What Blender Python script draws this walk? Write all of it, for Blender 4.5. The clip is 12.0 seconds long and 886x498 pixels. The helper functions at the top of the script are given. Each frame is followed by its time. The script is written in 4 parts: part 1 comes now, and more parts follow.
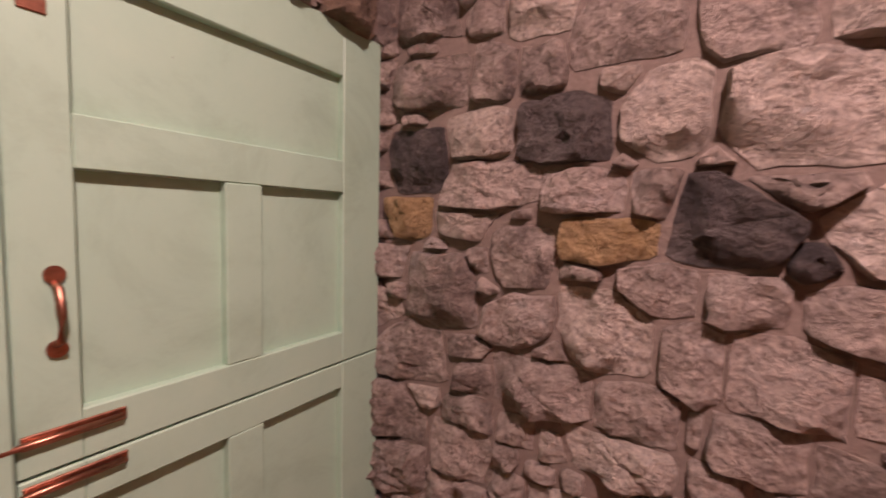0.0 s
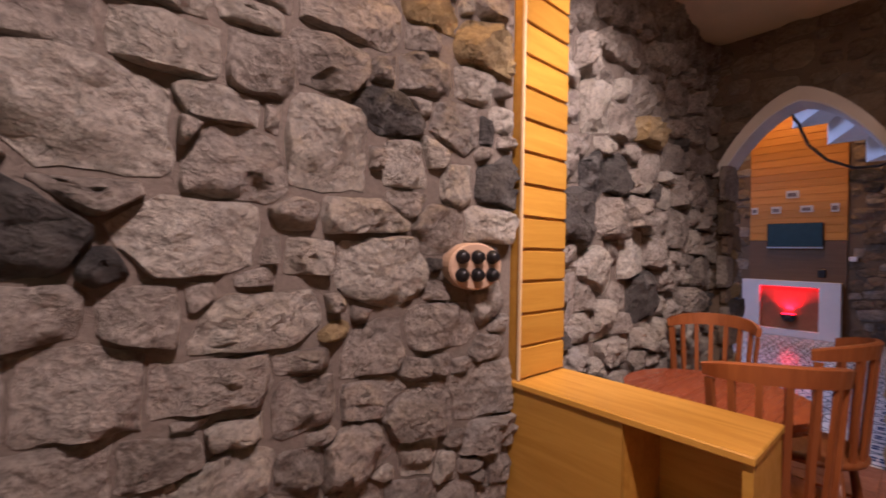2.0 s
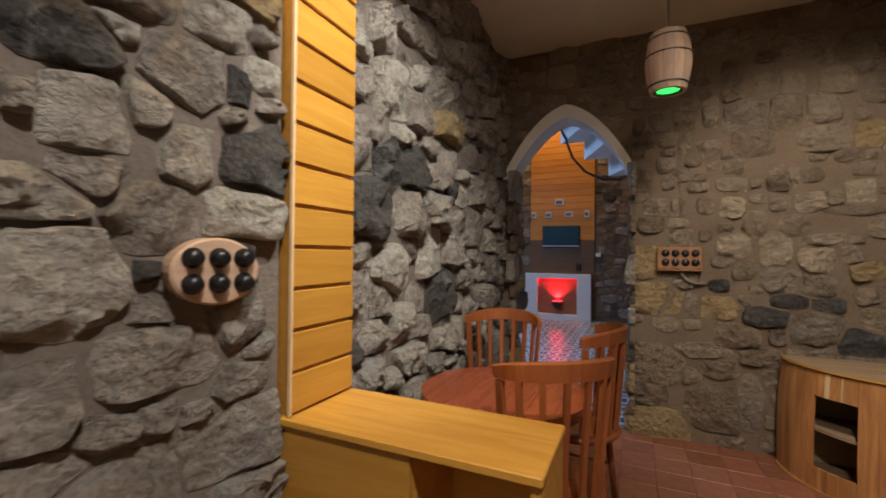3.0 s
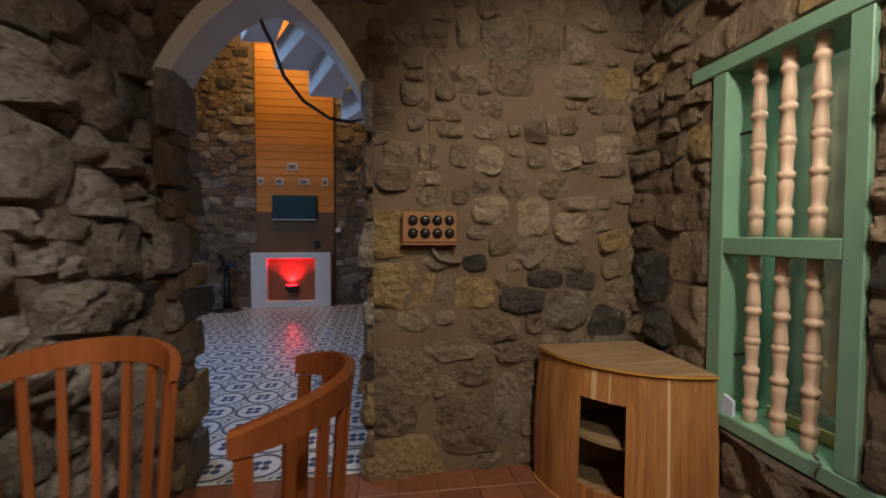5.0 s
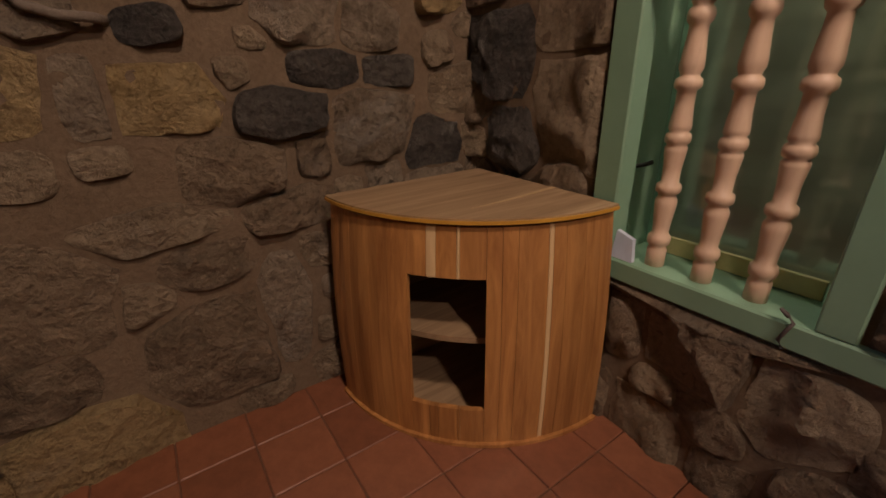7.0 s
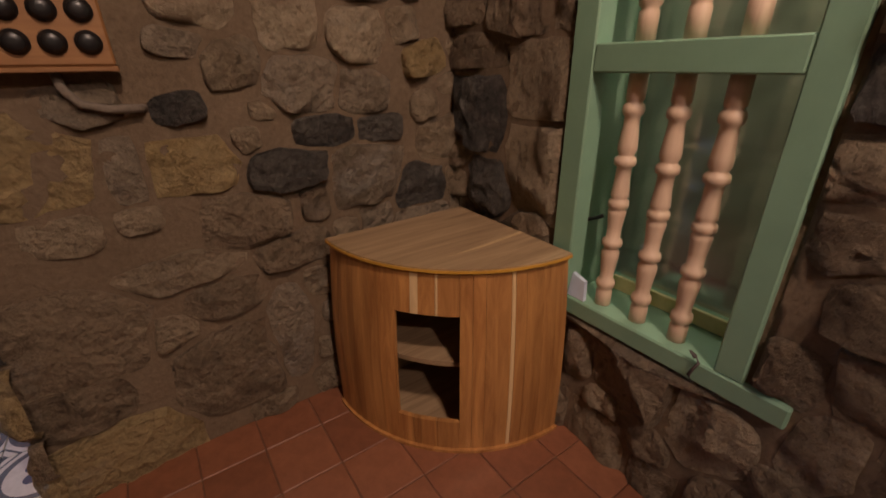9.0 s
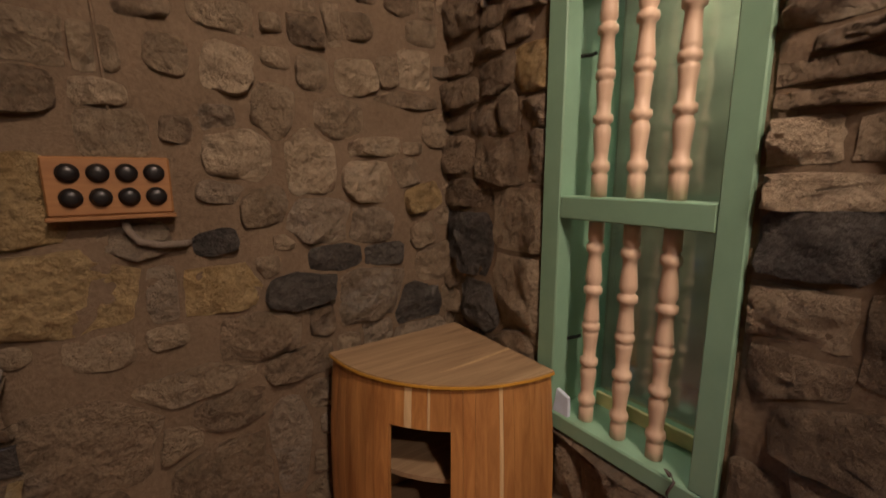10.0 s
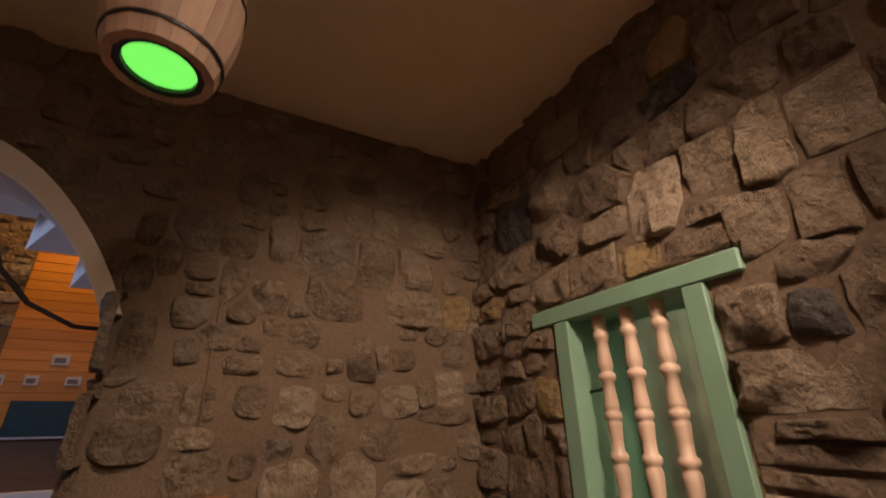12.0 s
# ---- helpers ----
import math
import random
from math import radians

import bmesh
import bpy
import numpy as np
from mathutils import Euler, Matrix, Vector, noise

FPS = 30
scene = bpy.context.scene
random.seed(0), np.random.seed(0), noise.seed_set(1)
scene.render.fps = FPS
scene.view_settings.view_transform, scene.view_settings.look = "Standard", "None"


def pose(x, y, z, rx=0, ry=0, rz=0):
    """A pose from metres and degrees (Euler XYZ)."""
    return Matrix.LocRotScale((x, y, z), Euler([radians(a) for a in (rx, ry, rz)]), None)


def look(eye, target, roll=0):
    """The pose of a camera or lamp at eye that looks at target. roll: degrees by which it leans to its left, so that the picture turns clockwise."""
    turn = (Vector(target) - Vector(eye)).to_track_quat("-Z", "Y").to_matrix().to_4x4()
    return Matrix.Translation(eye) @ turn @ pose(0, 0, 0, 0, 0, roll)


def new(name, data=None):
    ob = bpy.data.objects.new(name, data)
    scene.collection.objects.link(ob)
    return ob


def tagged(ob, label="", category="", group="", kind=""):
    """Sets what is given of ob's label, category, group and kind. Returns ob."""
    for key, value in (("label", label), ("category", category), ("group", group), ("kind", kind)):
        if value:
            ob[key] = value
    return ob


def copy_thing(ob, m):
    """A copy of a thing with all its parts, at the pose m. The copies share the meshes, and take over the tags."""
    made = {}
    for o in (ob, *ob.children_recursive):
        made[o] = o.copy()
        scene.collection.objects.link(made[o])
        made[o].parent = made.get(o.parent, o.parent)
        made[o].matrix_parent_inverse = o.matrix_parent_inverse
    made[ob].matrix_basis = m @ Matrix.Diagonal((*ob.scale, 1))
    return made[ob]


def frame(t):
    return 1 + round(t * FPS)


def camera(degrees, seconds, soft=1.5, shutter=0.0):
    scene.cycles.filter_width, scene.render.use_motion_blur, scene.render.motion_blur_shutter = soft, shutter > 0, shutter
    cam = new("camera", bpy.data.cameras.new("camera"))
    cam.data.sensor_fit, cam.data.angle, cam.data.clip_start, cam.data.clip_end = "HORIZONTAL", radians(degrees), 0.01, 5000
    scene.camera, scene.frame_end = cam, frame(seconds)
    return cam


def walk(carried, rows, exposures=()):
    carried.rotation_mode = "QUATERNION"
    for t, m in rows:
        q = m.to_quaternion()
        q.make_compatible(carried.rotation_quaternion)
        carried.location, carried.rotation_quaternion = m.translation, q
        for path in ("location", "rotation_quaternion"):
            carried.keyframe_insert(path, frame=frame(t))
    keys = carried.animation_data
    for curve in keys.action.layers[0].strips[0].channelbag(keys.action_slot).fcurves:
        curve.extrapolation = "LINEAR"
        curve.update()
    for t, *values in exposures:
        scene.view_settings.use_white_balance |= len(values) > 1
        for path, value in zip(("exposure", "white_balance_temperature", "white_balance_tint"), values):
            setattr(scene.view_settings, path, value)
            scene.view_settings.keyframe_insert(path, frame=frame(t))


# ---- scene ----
cam = camera(93.1, 12.0, soft=1.6, shutter=0.25)
PATH = [
    (0, (1.199, 0.006, 1.377), (-0.327, -0.941, 1.250), 1.3),
    (0.5, (1.209, 0.022, 1.387), (-0.549, -0.359, 1.306), 1.3),
    (1, (1.202, 0.035, 1.381), (-0.579, 0.287, 1.331), 1.1),
    (1.5, (1.180, 0.057, 1.378), (-0.419, 0.883, 1.344), 1.3),
    (2, (1.192, 0.176, 1.350), (-0.171, 1.352, 1.357), 1.1),
    (2.5, (1.156, 0.307, 1.332), (0.103, 1.767, 1.355), 0.8),
    (3, (1.099, 0.513, 1.348), (0.346, 2.148, 1.365), 0.6),
    (3.5, (1.051, 0.805, 1.353), (0.573, 2.540, 1.372), 0.3),
    (3.7, (1.025, 0.931, 1.355), (0.652, 2.691, 1.372), 0.2),
    (5.3, (1.189, 2.033, 1.282), (1.613, 3.777, 1.146), -0.7),
    (5.5, (1.241, 2.155, 1.267), (1.772, 3.863, 1.066), -1.4),
    (6, (1.368, 2.435, 1.205), (2.139, 4.019, 0.842), -1.5),
    (6.5, (1.497, 2.589, 1.117), (2.371, 4.070, 0.587), -1.1),
    (7, (1.567, 2.783, 1.026), (2.503, 4.153, 0.329), -1.3),
    (8.8, (1.543, 2.679, 1.217), (2.473, 4.002, 0.427), -0.7),
    (9, (1.541, 2.642, 1.246), (2.471, 3.999, 0.514), -0.8),
    (9.5, (1.502, 2.577, 1.299), (2.476, 3.990, 0.753), -0.5),
    (10, (1.484, 2.500, 1.355), (2.478, 3.968, 1.041), -0.3),
    (10.5, (1.429, 2.439, 1.433), (2.460, 3.912, 1.349), -0.4),
    (11, (1.382, 2.373, 1.487), (2.416, 3.836, 1.674), -0.5),
    (11.5, (1.358, 2.302, 1.535), (2.322, 3.750, 1.997), -0.8),
    (12, (1.407, 2.243, 1.628), (2.192, 3.712, 2.313), -0.9),
]
EXPOSURES = [(0, 0.45, 6600, 58), (0.5, 0.52, 6750, 68), (1.0, 0.36, 6850, 75), (1.5, 0.1, 6250, 60), (2.0, -0.06, 5800, 34), (2.5, -0.08, 5450, 14), (3.0, -0.22, 5300, 3), (3.7, -0.58, 5250, 3), (5.3, -0.5, 5950, 3), (6.0, -0.5, 6650, 12), (7.2, -0.85, 6500, 23), (9.0, -0.76, 6550, 24), (9.5, -0.68, 6400, 21), (11.0, -0.74, 6550, 18), (12, -0.74, 6600, 24)]
walk(cam, [(t, look(eye, target, roll)) for t, eye, target, roll in PATH], EXPOSURES)

# ---- world and large lights ----
world = bpy.data.worlds.new("world")
scene.world = world
world.use_nodes = True
wnt = world.node_tree
wbg = wnt.nodes["Background"]
sky = wnt.nodes.new("ShaderNodeTexSky")
sky.sky_type = "NISHITA"
sky.sun_disc = False
sky.sun_elevation, sky.sun_rotation = radians(25), radians(200)
wnt.links.new(sky.outputs[0], wbg.inputs[0])
wbg.inputs[1].default_value = 0.06


def lamp(name, kind, m, watts, colour, size=0.1, size_y=None, spot=None):
    d = bpy.data.lights.new(name, kind)
    d.energy, d.color = watts, colour
    if kind == "AREA":
        d.size = size
        if size_y:
            d.shape, d.size_y = "RECTANGLE", size_y
    elif kind == "SPOT":
        d.shadow_soft_size, d.spot_size, d.spot_blend = size, radians(spot), 0.7
    else:
        d.shadow_soft_size = size
    ob = new(name, d)
    ob.matrix_world = m
    return ob


lamp("entrance_ceiling_light", "AREA", pose(1.5, 0.45, 2.98), 80, (1.0, 0.80, 0.63), 0.16)
lamp("dining_ceiling_light", "SPOT", look((1.8, 1.95, 2.98), (2.22, 4.05, 1.12)), 250, (1.0, 0.77, 0.55), 0.1, spot=71)
lamp("dining_ceiling_spot", "SPOT", look((1.35, 1.35, 2.97), (0.0, 2.25, 1.5)), 240, (1.0, 0.84, 0.66), 0.06, spot=62)
lamp("stair_daylight", "AREA", pose(-1.5, 5.7, 3.3, 0, 0, 0), 85, (0.50, 0.67, 1.0), 1.1)
# added orange fill on the upper pier stones; no fitting stands behind it
lamp("orange_wall_lamp", "SPOT", look((0.25, 1.15, 3.0), (0.0, 1.4, 2.2)), 42, (1.0, 0.55, 0.12), 0.05, spot=95)
lamp("panel_lamp", "AREA", look((-0.4, 8.5, 5.0), (-0.4, 9.5, 2.9)), 60, (1.0, 0.55, 0.18), 0.9)
# added fill that brightens the view through the window panes, no known source
lamp("yard_lamp", "POINT", pose(3.75, 3.3, 2.6), 36, (1.0, 1.0, 0.7), 0.1)


# ---- materials ----
def material(name):
    m = bpy.data.materials.new(name)
    m.use_nodes = True
    nt = m.node_tree
    return m, nt, nt.nodes["Principled BSDF"]


def node(nt, kind, **values):
    n = nt.nodes.new(kind)
    for k, v in values.items():
        n.inputs[k.replace("_", " ")].default_value = v
    return n


def coords(nt, scale=(1, 1, 1)):
    tc = nt.nodes.new("ShaderNodeTexCoord")
    mp = nt.nodes.new("ShaderNodeMapping")
    mp.inputs["Scale"].default_value = scale
    nt.links.new(tc.outputs["Object"], mp.inputs[0])
    return mp.outputs[0]


def ramp(nt, fac, stops):
    r = nt.nodes.new("ShaderNodeValToRGB")
    els = r.color_ramp.elements
    while len(els) < len(stops):
        els.new(0.5)
    for e, (p, c) in zip(els, stops):
        e.position, e.color = p, (*c, 1)
    nt.links.new(fac, r.inputs[0])
    return r.outputs[0]


def mix(nt, fac, a, b, mode="MIX"):
    n = nt.nodes.new("ShaderNodeMix")
    n.data_type, n.blend_type = "RGBA", mode
    for sock, v in ((n.inputs[0], fac), (n.inputs[6], a), (n.inputs[7], b)):
        if isinstance(v, bpy.types.NodeSocket):
            nt.links.new(v, sock)
        elif isinstance(v, (int, float)):
            sock.default_value = v
        else:
            sock.default_value = (*v, 1)
    return n.outputs[2]


def maths(nt, op, a, b=0.0, c=0.0):
    n = nt.nodes.new("ShaderNodeMath")
    n.operation = op
    for sock, v in zip(n.inputs, (a, b, c)):
        if isinstance(v, bpy.types.NodeSocket):
            nt.links.new(v, sock)
        else:
            sock.default_value = v
    return n.outputs[0]


def bump(nt, bsdf, height, strength=0.4, distance=0.01):
    b = node(nt, "ShaderNodeBump", Strength=strength, Distance=distance)
    nt.links.new(height, b.inputs["Height"])
    nt.links.new(b.outputs[0], bsdf.inputs["Normal"])


def noise_tex(nt, vec, scale, detail=6, rough=0.6, distortion=0.0):
    n = node(nt, "ShaderNodeTexNoise", Scale=scale, Detail=detail, Roughness=rough, Distortion=distortion)
    nt.links.new(vec, n.inputs["Vector"])
    return n.outputs["Fac"]


def stone_material(name, dark, mid, pale, rough=0.9, speck=0.5, lime_most=0.6):
    """Rough quarried stone: each stone its own tone, blotches, pits and a pale lime bloom."""
    m, nt, b = material(name)
    v = coords(nt)
    info = nt.nodes.new("ShaderNodeObjectInfo")
    geo = nt.nodes.new("ShaderNodeNewGeometry")
    rnd = maths(nt, "FRACT", maths(nt, "ADD", info.outputs["Random"], geo.outputs["Random Per Island"]))
    base = ramp(nt, rnd, [(0.0, dark), (0.45, mid), (0.8, pale), (1.0, mid)])
    big = noise_tex(nt, v, 9, 5, 0.6)
    fine = noise_tex(nt, v, 55, 8, 0.7)
    col = mix(nt, ramp(nt, big, [(0.38, (0, 0, 0)), (0.66, (1, 1, 1))]), base, pale)
    col = mix(nt, speck, col, ramp(nt, fine, [(0.34, (0.18, 0.17, 0.16)), (0.5, (0.95, 0.95, 0.95)), (0.70, (1.35, 1.32, 1.25))]), "MULTIPLY")
    fleck = noise_tex(nt, v, 34, 4, 0.6, 1.2)
    col = mix(nt, ramp(nt, fleck, [(0.30, (0.55, 0.55, 0.55)), (0.42, (0, 0, 0))]), col, tuple(0.6 * c for c in dark))
    col = mix(nt, ramp(nt, fleck, [(0.58, (0, 0, 0)), (0.72, (0.5, 0.5, 0.5))]), col, tuple(min(0.7, 1.35 * c) for c in pale))
    patch = noise_tex(nt, v, 5.5, 8, 0.7, 0.9)
    col = mix(nt, ramp(nt, patch, [(0.30, (0.85, 0.85, 0.85)), (0.46, (0, 0, 0))]), col, dark)
    lime = noise_tex(nt, v, 3.2, 7, 0.72, 0.6)
    col = mix(nt, ramp(nt, lime, [(0.56, (0, 0, 0)), (0.70, (lime_most,) * 3)]), col, (0.5, 0.48, 0.44))
    nt.links.new(col, b.inputs["Base Color"])
    b.inputs["Roughness"].default_value = rough
    pits = node(nt, "ShaderNodeTexVoronoi", Scale=24.0)
    nt.links.new(v, pits.inputs["Vector"])
    h = maths(nt, "ADD", maths(nt, "MULTIPLY", noise_tex(nt, v, 8, 9, 0.68), 3.0), maths(nt, "MULTIPLY", pits.outputs["Distance"], 0.5))
    h = maths(nt, "ADD", h, maths(nt, "MULTIPLY", fine, 0.25))
    bump(nt, b, h, 1.0, 0.05)
    return m


STONE = {
    "grey": stone_material("grey_brown_stone", (0.20, 0.165, 0.135), (0.34, 0.29, 0.24), (0.51, 0.445, 0.37)),
    "pale": stone_material("pale_limestone", (0.42, 0.365, 0.29), (0.53, 0.47, 0.385), (0.64, 0.58, 0.48)),
    "tan": stone_material("tan_stone", (0.22, 0.16, 0.10), (0.31, 0.232, 0.152), (0.41, 0.318, 0.215), speck=0.3, lime_most=0.2),
    "buff": stone_material("buff_stone", (0.34, 0.255, 0.165), (0.455, 0.355, 0.24), (0.56, 0.45, 0.315), speck=0.3, lime_most=0.25),
    "drab": stone_material("drab_stone", (0.19, 0.145, 0.098), (0.27, 0.21, 0.148), (0.37, 0.295, 0.215), speck=0.35, lime_most=0.35),
    "dark": stone_material("dark_basalt", (0.040, 0.036, 0.033), (0.068, 0.061, 0.055), (0.13, 0.115, 0.10), 0.8),
    "ochre": stone_material("ochre_sandstone", (0.30, 0.195, 0.075), (0.41, 0.28, 0.115), (0.48, 0.355, 0.18), speck=0.3, lime_most=0.15),
    "brown": stone_material("brown_stone", (0.14, 0.098, 0.062), (0.22, 0.158, 0.10), (0.33, 0.245, 0.162), speck=0.3, lime_most=0.2),
}


def plain(name, colour, rough=0.6, metal=0.0, var=0.12, scale=14.0, bumpy=0.15, stretch=(1, 1, 1)):
    """Painted, plastered or moulded surface with faint mottling and relief."""
    m, nt, b = material(name)
    v = coords(nt, stretch)
    n = noise_tex(nt, v, scale, 6, 0.65)
    low = tuple(c * (1 - var) for c in colour)
    high = tuple(min(1, c * (1 + var)) for c in colour)
    nt.links.new(ramp(nt, n, [(0.3, low), (0.7, high)]), b.inputs["Base Color"])
    b.inputs["Roughness"].default_value = rough
    b.inputs["Metallic"].default_value = metal
    if bumpy:
        bump(nt, b, noise_tex(nt, v, scale * 5, 5, 0.7), bumpy, 0.004)
    return m


def wood(name, dark, light, axis="X", rough=0.45, grain=26.0):
    """Timber with stretched grain along one axis, each piece its own tone."""
    m, nt, b = material(name)
    st = {"X": (0.08, 1, 1), "Y": (1, 0.08, 1), "Z": (1, 1, 0.08)}[axis]
    v = coords(nt, st)
    info = nt.nodes.new("ShaderNodeObjectInfo")
    geo = nt.nodes.new("ShaderNodeNewGeometry")
    rnd = maths(nt, "FRACT", maths(nt, "ADD", info.outputs["Random"], geo.outputs["Random Per Island"]))
    n = noise_tex(nt, v, grain, 7, 0.68, 0.8)
    col = ramp(nt, n, [(0.28, dark), (0.72, light)])
    tone = ramp(nt, rnd, [(0.0, (0.8, 0.78, 0.76)), (0.5, (1.0, 1.0, 1.0)), (1.0, (1.12, 1.1, 1.06))])
    col = mix(nt, 1.0, col, tone, "MULTIPLY")
    nt.links.new(col, b.inputs["Base Color"])
    nt.links.new(ramp(nt, n, [(0.2, (rough + 0.12,) * 3), (0.8, (rough - 0.08,) * 3)]), b.inputs["Roughness"])
    bump(nt, b, noise_tex(nt, v, grain * 3, 4, 0.7), 0.18, 0.003)
    return m


def mortar_material(name, a, c):
    m, nt, b = material(name)
    v = coords(nt)
    n1, n2 = noise_tex(nt, v, 5, 7, 0.7), noise_tex(nt, v, 60, 8, 0.75)
    col = mix(nt, 0.5, ramp(nt, n1, [(0.3, a), (0.7, c)]), ramp(nt, n2, [(0.3, tuple(x * 0.6 for x in a)), (0.7, c)]))
    nt.links.new(col, b.inputs["Base Color"])
    b.inputs["Roughness"].default_value = 0.95
    bump(nt, b, maths(nt, "ADD", n2, maths(nt, "MULTIPLY", n1, 2.0)), 0.7, 0.015)
    return m


MORTAR = mortar_material("grey_mortar", (0.18, 0.145, 0.115), (0.28, 0.23, 0.185))
MORTAR_BROWN = mortar_material("brown_mortar", (0.145, 0.10, 0.062), (0.25, 0.18, 0.118))
JOINT = mortar_material("reddish_floor_joint", (0.17, 0.085, 0.05), (0.23, 0.125, 0.078))
PLASTER = plain("ceiling_plaster", (0.76, 0.66, 0.48), 0.9, var=0.06, scale=3)
WHITE = plain("white_painted_plaster", (0.78, 0.78, 0.78), 0.7, var=0.04, scale=5)
CREAM = plain("cream_arch_paint", (0.76, 0.70, 0.60), 0.7, var=0.06, scale=7)
GREEN = plain("green_gloss_paint", (0.215, 0.375, 0.262), 0.45, var=0.09, scale=6, bumpy=0.1)


def door_paint():
    """Pale green brushed paint with faint grime and a few chips down to brown wood."""
    m, nt, b = material("pale_green_door_paint")
    v = coords(nt)
    grime = noise_tex(nt, v, 3.0, 7, 0.7, 0.5)
    col = ramp(nt, grime, [(0.3, (0.245, 0.40, 0.285)), (0.5, (0.305, 0.50, 0.37)), (0.75, (0.335, 0.53, 0.395))])
    chips = noise_tex(nt, v, 16, 8, 0.75, 0.8)
    col = mix(nt, ramp(nt, chips, [(0.685, (0, 0, 0)), (0.72, (0.8, 0.8, 0.8))]), col, (0.16, 0.09, 0.055))
    nt.links.new(col, b.inputs["Base Color"])
    b.inputs["Roughness"].default_value = 0.5
    bump(nt, b, noise_tex(nt, coords(nt, (6, 6, 1)), 20, 5, 0.6), 0.12, 0.004)
    return m


DOORGREEN = door_paint()
BLACK = plain("black_bakelite", (0.012, 0.011, 0.012), 0.34, var=0.2, bumpy=0)
COPPER = plain("worn_copper", (0.42, 0.20, 0.13), 0.35, 1.0, var=0.35, scale=40)
DARKMETAL = plain("dark_metal", (0.05, 0.05, 0.05), 0.45, 0.8)
ROPE = plain("dark_cord", (0.085, 0.07, 0.065), 0.8)
PINE = wood("varnished_pine", (0.46, 0.21, 0.02), (0.60, 0.32, 0.045), "Y", 0.35)
PINEX = wood("varnished_pine_top", (0.45, 0.22, 0.025), (0.60, 0.33, 0.055), "X", 0.35)
PINEF = wood("pine_panel_boards", (0.50, 0.20, 0.02), (0.68, 0.31, 0.04), "X", 0.5)
BROWNBOARD = wood("brown_board", (0.13, 0.07, 0.03), (0.19, 0.105, 0.05), "X", 0.5)
CEDAR = wood("cedar_staves", (0.25, 0.10, 0.03), (0.55, 0.275, 0.092), "Z", 0.38)
CEDARTOP = wood("cedar_top", (0.21, 0.135, 0.075), (0.42, 0.29, 0.17), "X", 0.55)
SAPWOOD = wood("pale_sapwood", (0.52, 0.36, 0.19), (0.66, 0.48, 0.27), "Z", 0.5)
REDWOOD = wood("red_stained_wood", (0.20, 0.045, 0.018), (0.34, 0.085, 0.03), "Y", 0.25)
CHAIRWOOD = wood("reddish_chair_wood", (0.22, 0.062, 0.016), (0.34, 0.108, 0.03), "Z", 0.33)
TURNED = wood("pale_pink_turned_wood", (0.62, 0.44, 0.32), (0.76, 0.575, 0.43), "Z", 0.45)
BARRELWOOD = wood("raw_barrel_wood", (0.42, 0.28, 0.19), (0.58, 0.42, 0.30), "Z", 0.65)
BOARDWOOD = wood("switch_board_wood", (0.20, 0.09, 0.032), (0.31, 0.155, 0.06), "X", 0.5)
DISCWOOD = wood("pale_disc_wood", (0.52, 0.34, 0.22), (0.66, 0.47, 0.33), "Y", 0.55)


def emitter(name, colour, strength):
    m, nt, b = material(name)
    b.inputs["Base Color"].default_value = (*[min(1, c) for c in colour], 1)
    b.inputs["Emission Color"].default_value = (*colour, 1)
    b.inputs["Emission Strength"].default_value = strength
    return m


def glass(name, tint=(0.8, 0.95, 0.88)):
    m, nt, b = material(name)
    b.inputs["Base Color"].default_value = (*tint, 1)
    b.inputs["Roughness"].default_value = 0.085
    b.inputs["Transmission Weight"].default_value = 1.0
    b.inputs["IOR"].default_value = 2.1
    return m


GLASS = glass("greenish_window_glass")
GREENGLOW = emitter("green_lamp_glow", (0.15, 1.0, 0.12), 1.6)
REDGLOW = emitter("red_led_glow", (1.0, 0.01, 0.02), 12.0)


def terracotta():
    m, nt, b = material("terracotta_tile")
    v = coords(nt)
    info = nt.nodes.new("ShaderNodeObjectInfo")
    geo = nt.nodes.new("ShaderNodeNewGeometry")
    rnd = maths(nt, "FRACT", maths(nt, "ADD", info.outputs["Random"], geo.outputs["Random Per Island"]))
    base = ramp(nt, rnd, [(0.0, (0.21, 0.08, 0.042)), (0.5, (0.25, 0.095, 0.05)), (1.0, (0.29, 0.118, 0.064))])
    n = noise_tex(nt, v, 16, 7, 0.7)
    col = mix(nt, 0.6, base, ramp(nt, n, [(0.3, (0.6, 0.55, 0.5)), (0.7, (1.15, 1.1, 1.05))]), "MULTIPLY")
    nt.links.new(col, b.inputs["Base Color"])
    nt.links.new(ramp(nt, n, [(0.3, (0.6,) * 3), (0.7, (0.38,) * 3)]), b.inputs["Roughness"])
    bump(nt, b, noise_tex(nt, v, 50, 5, 0.7), 0.2, 0.004)
    return m


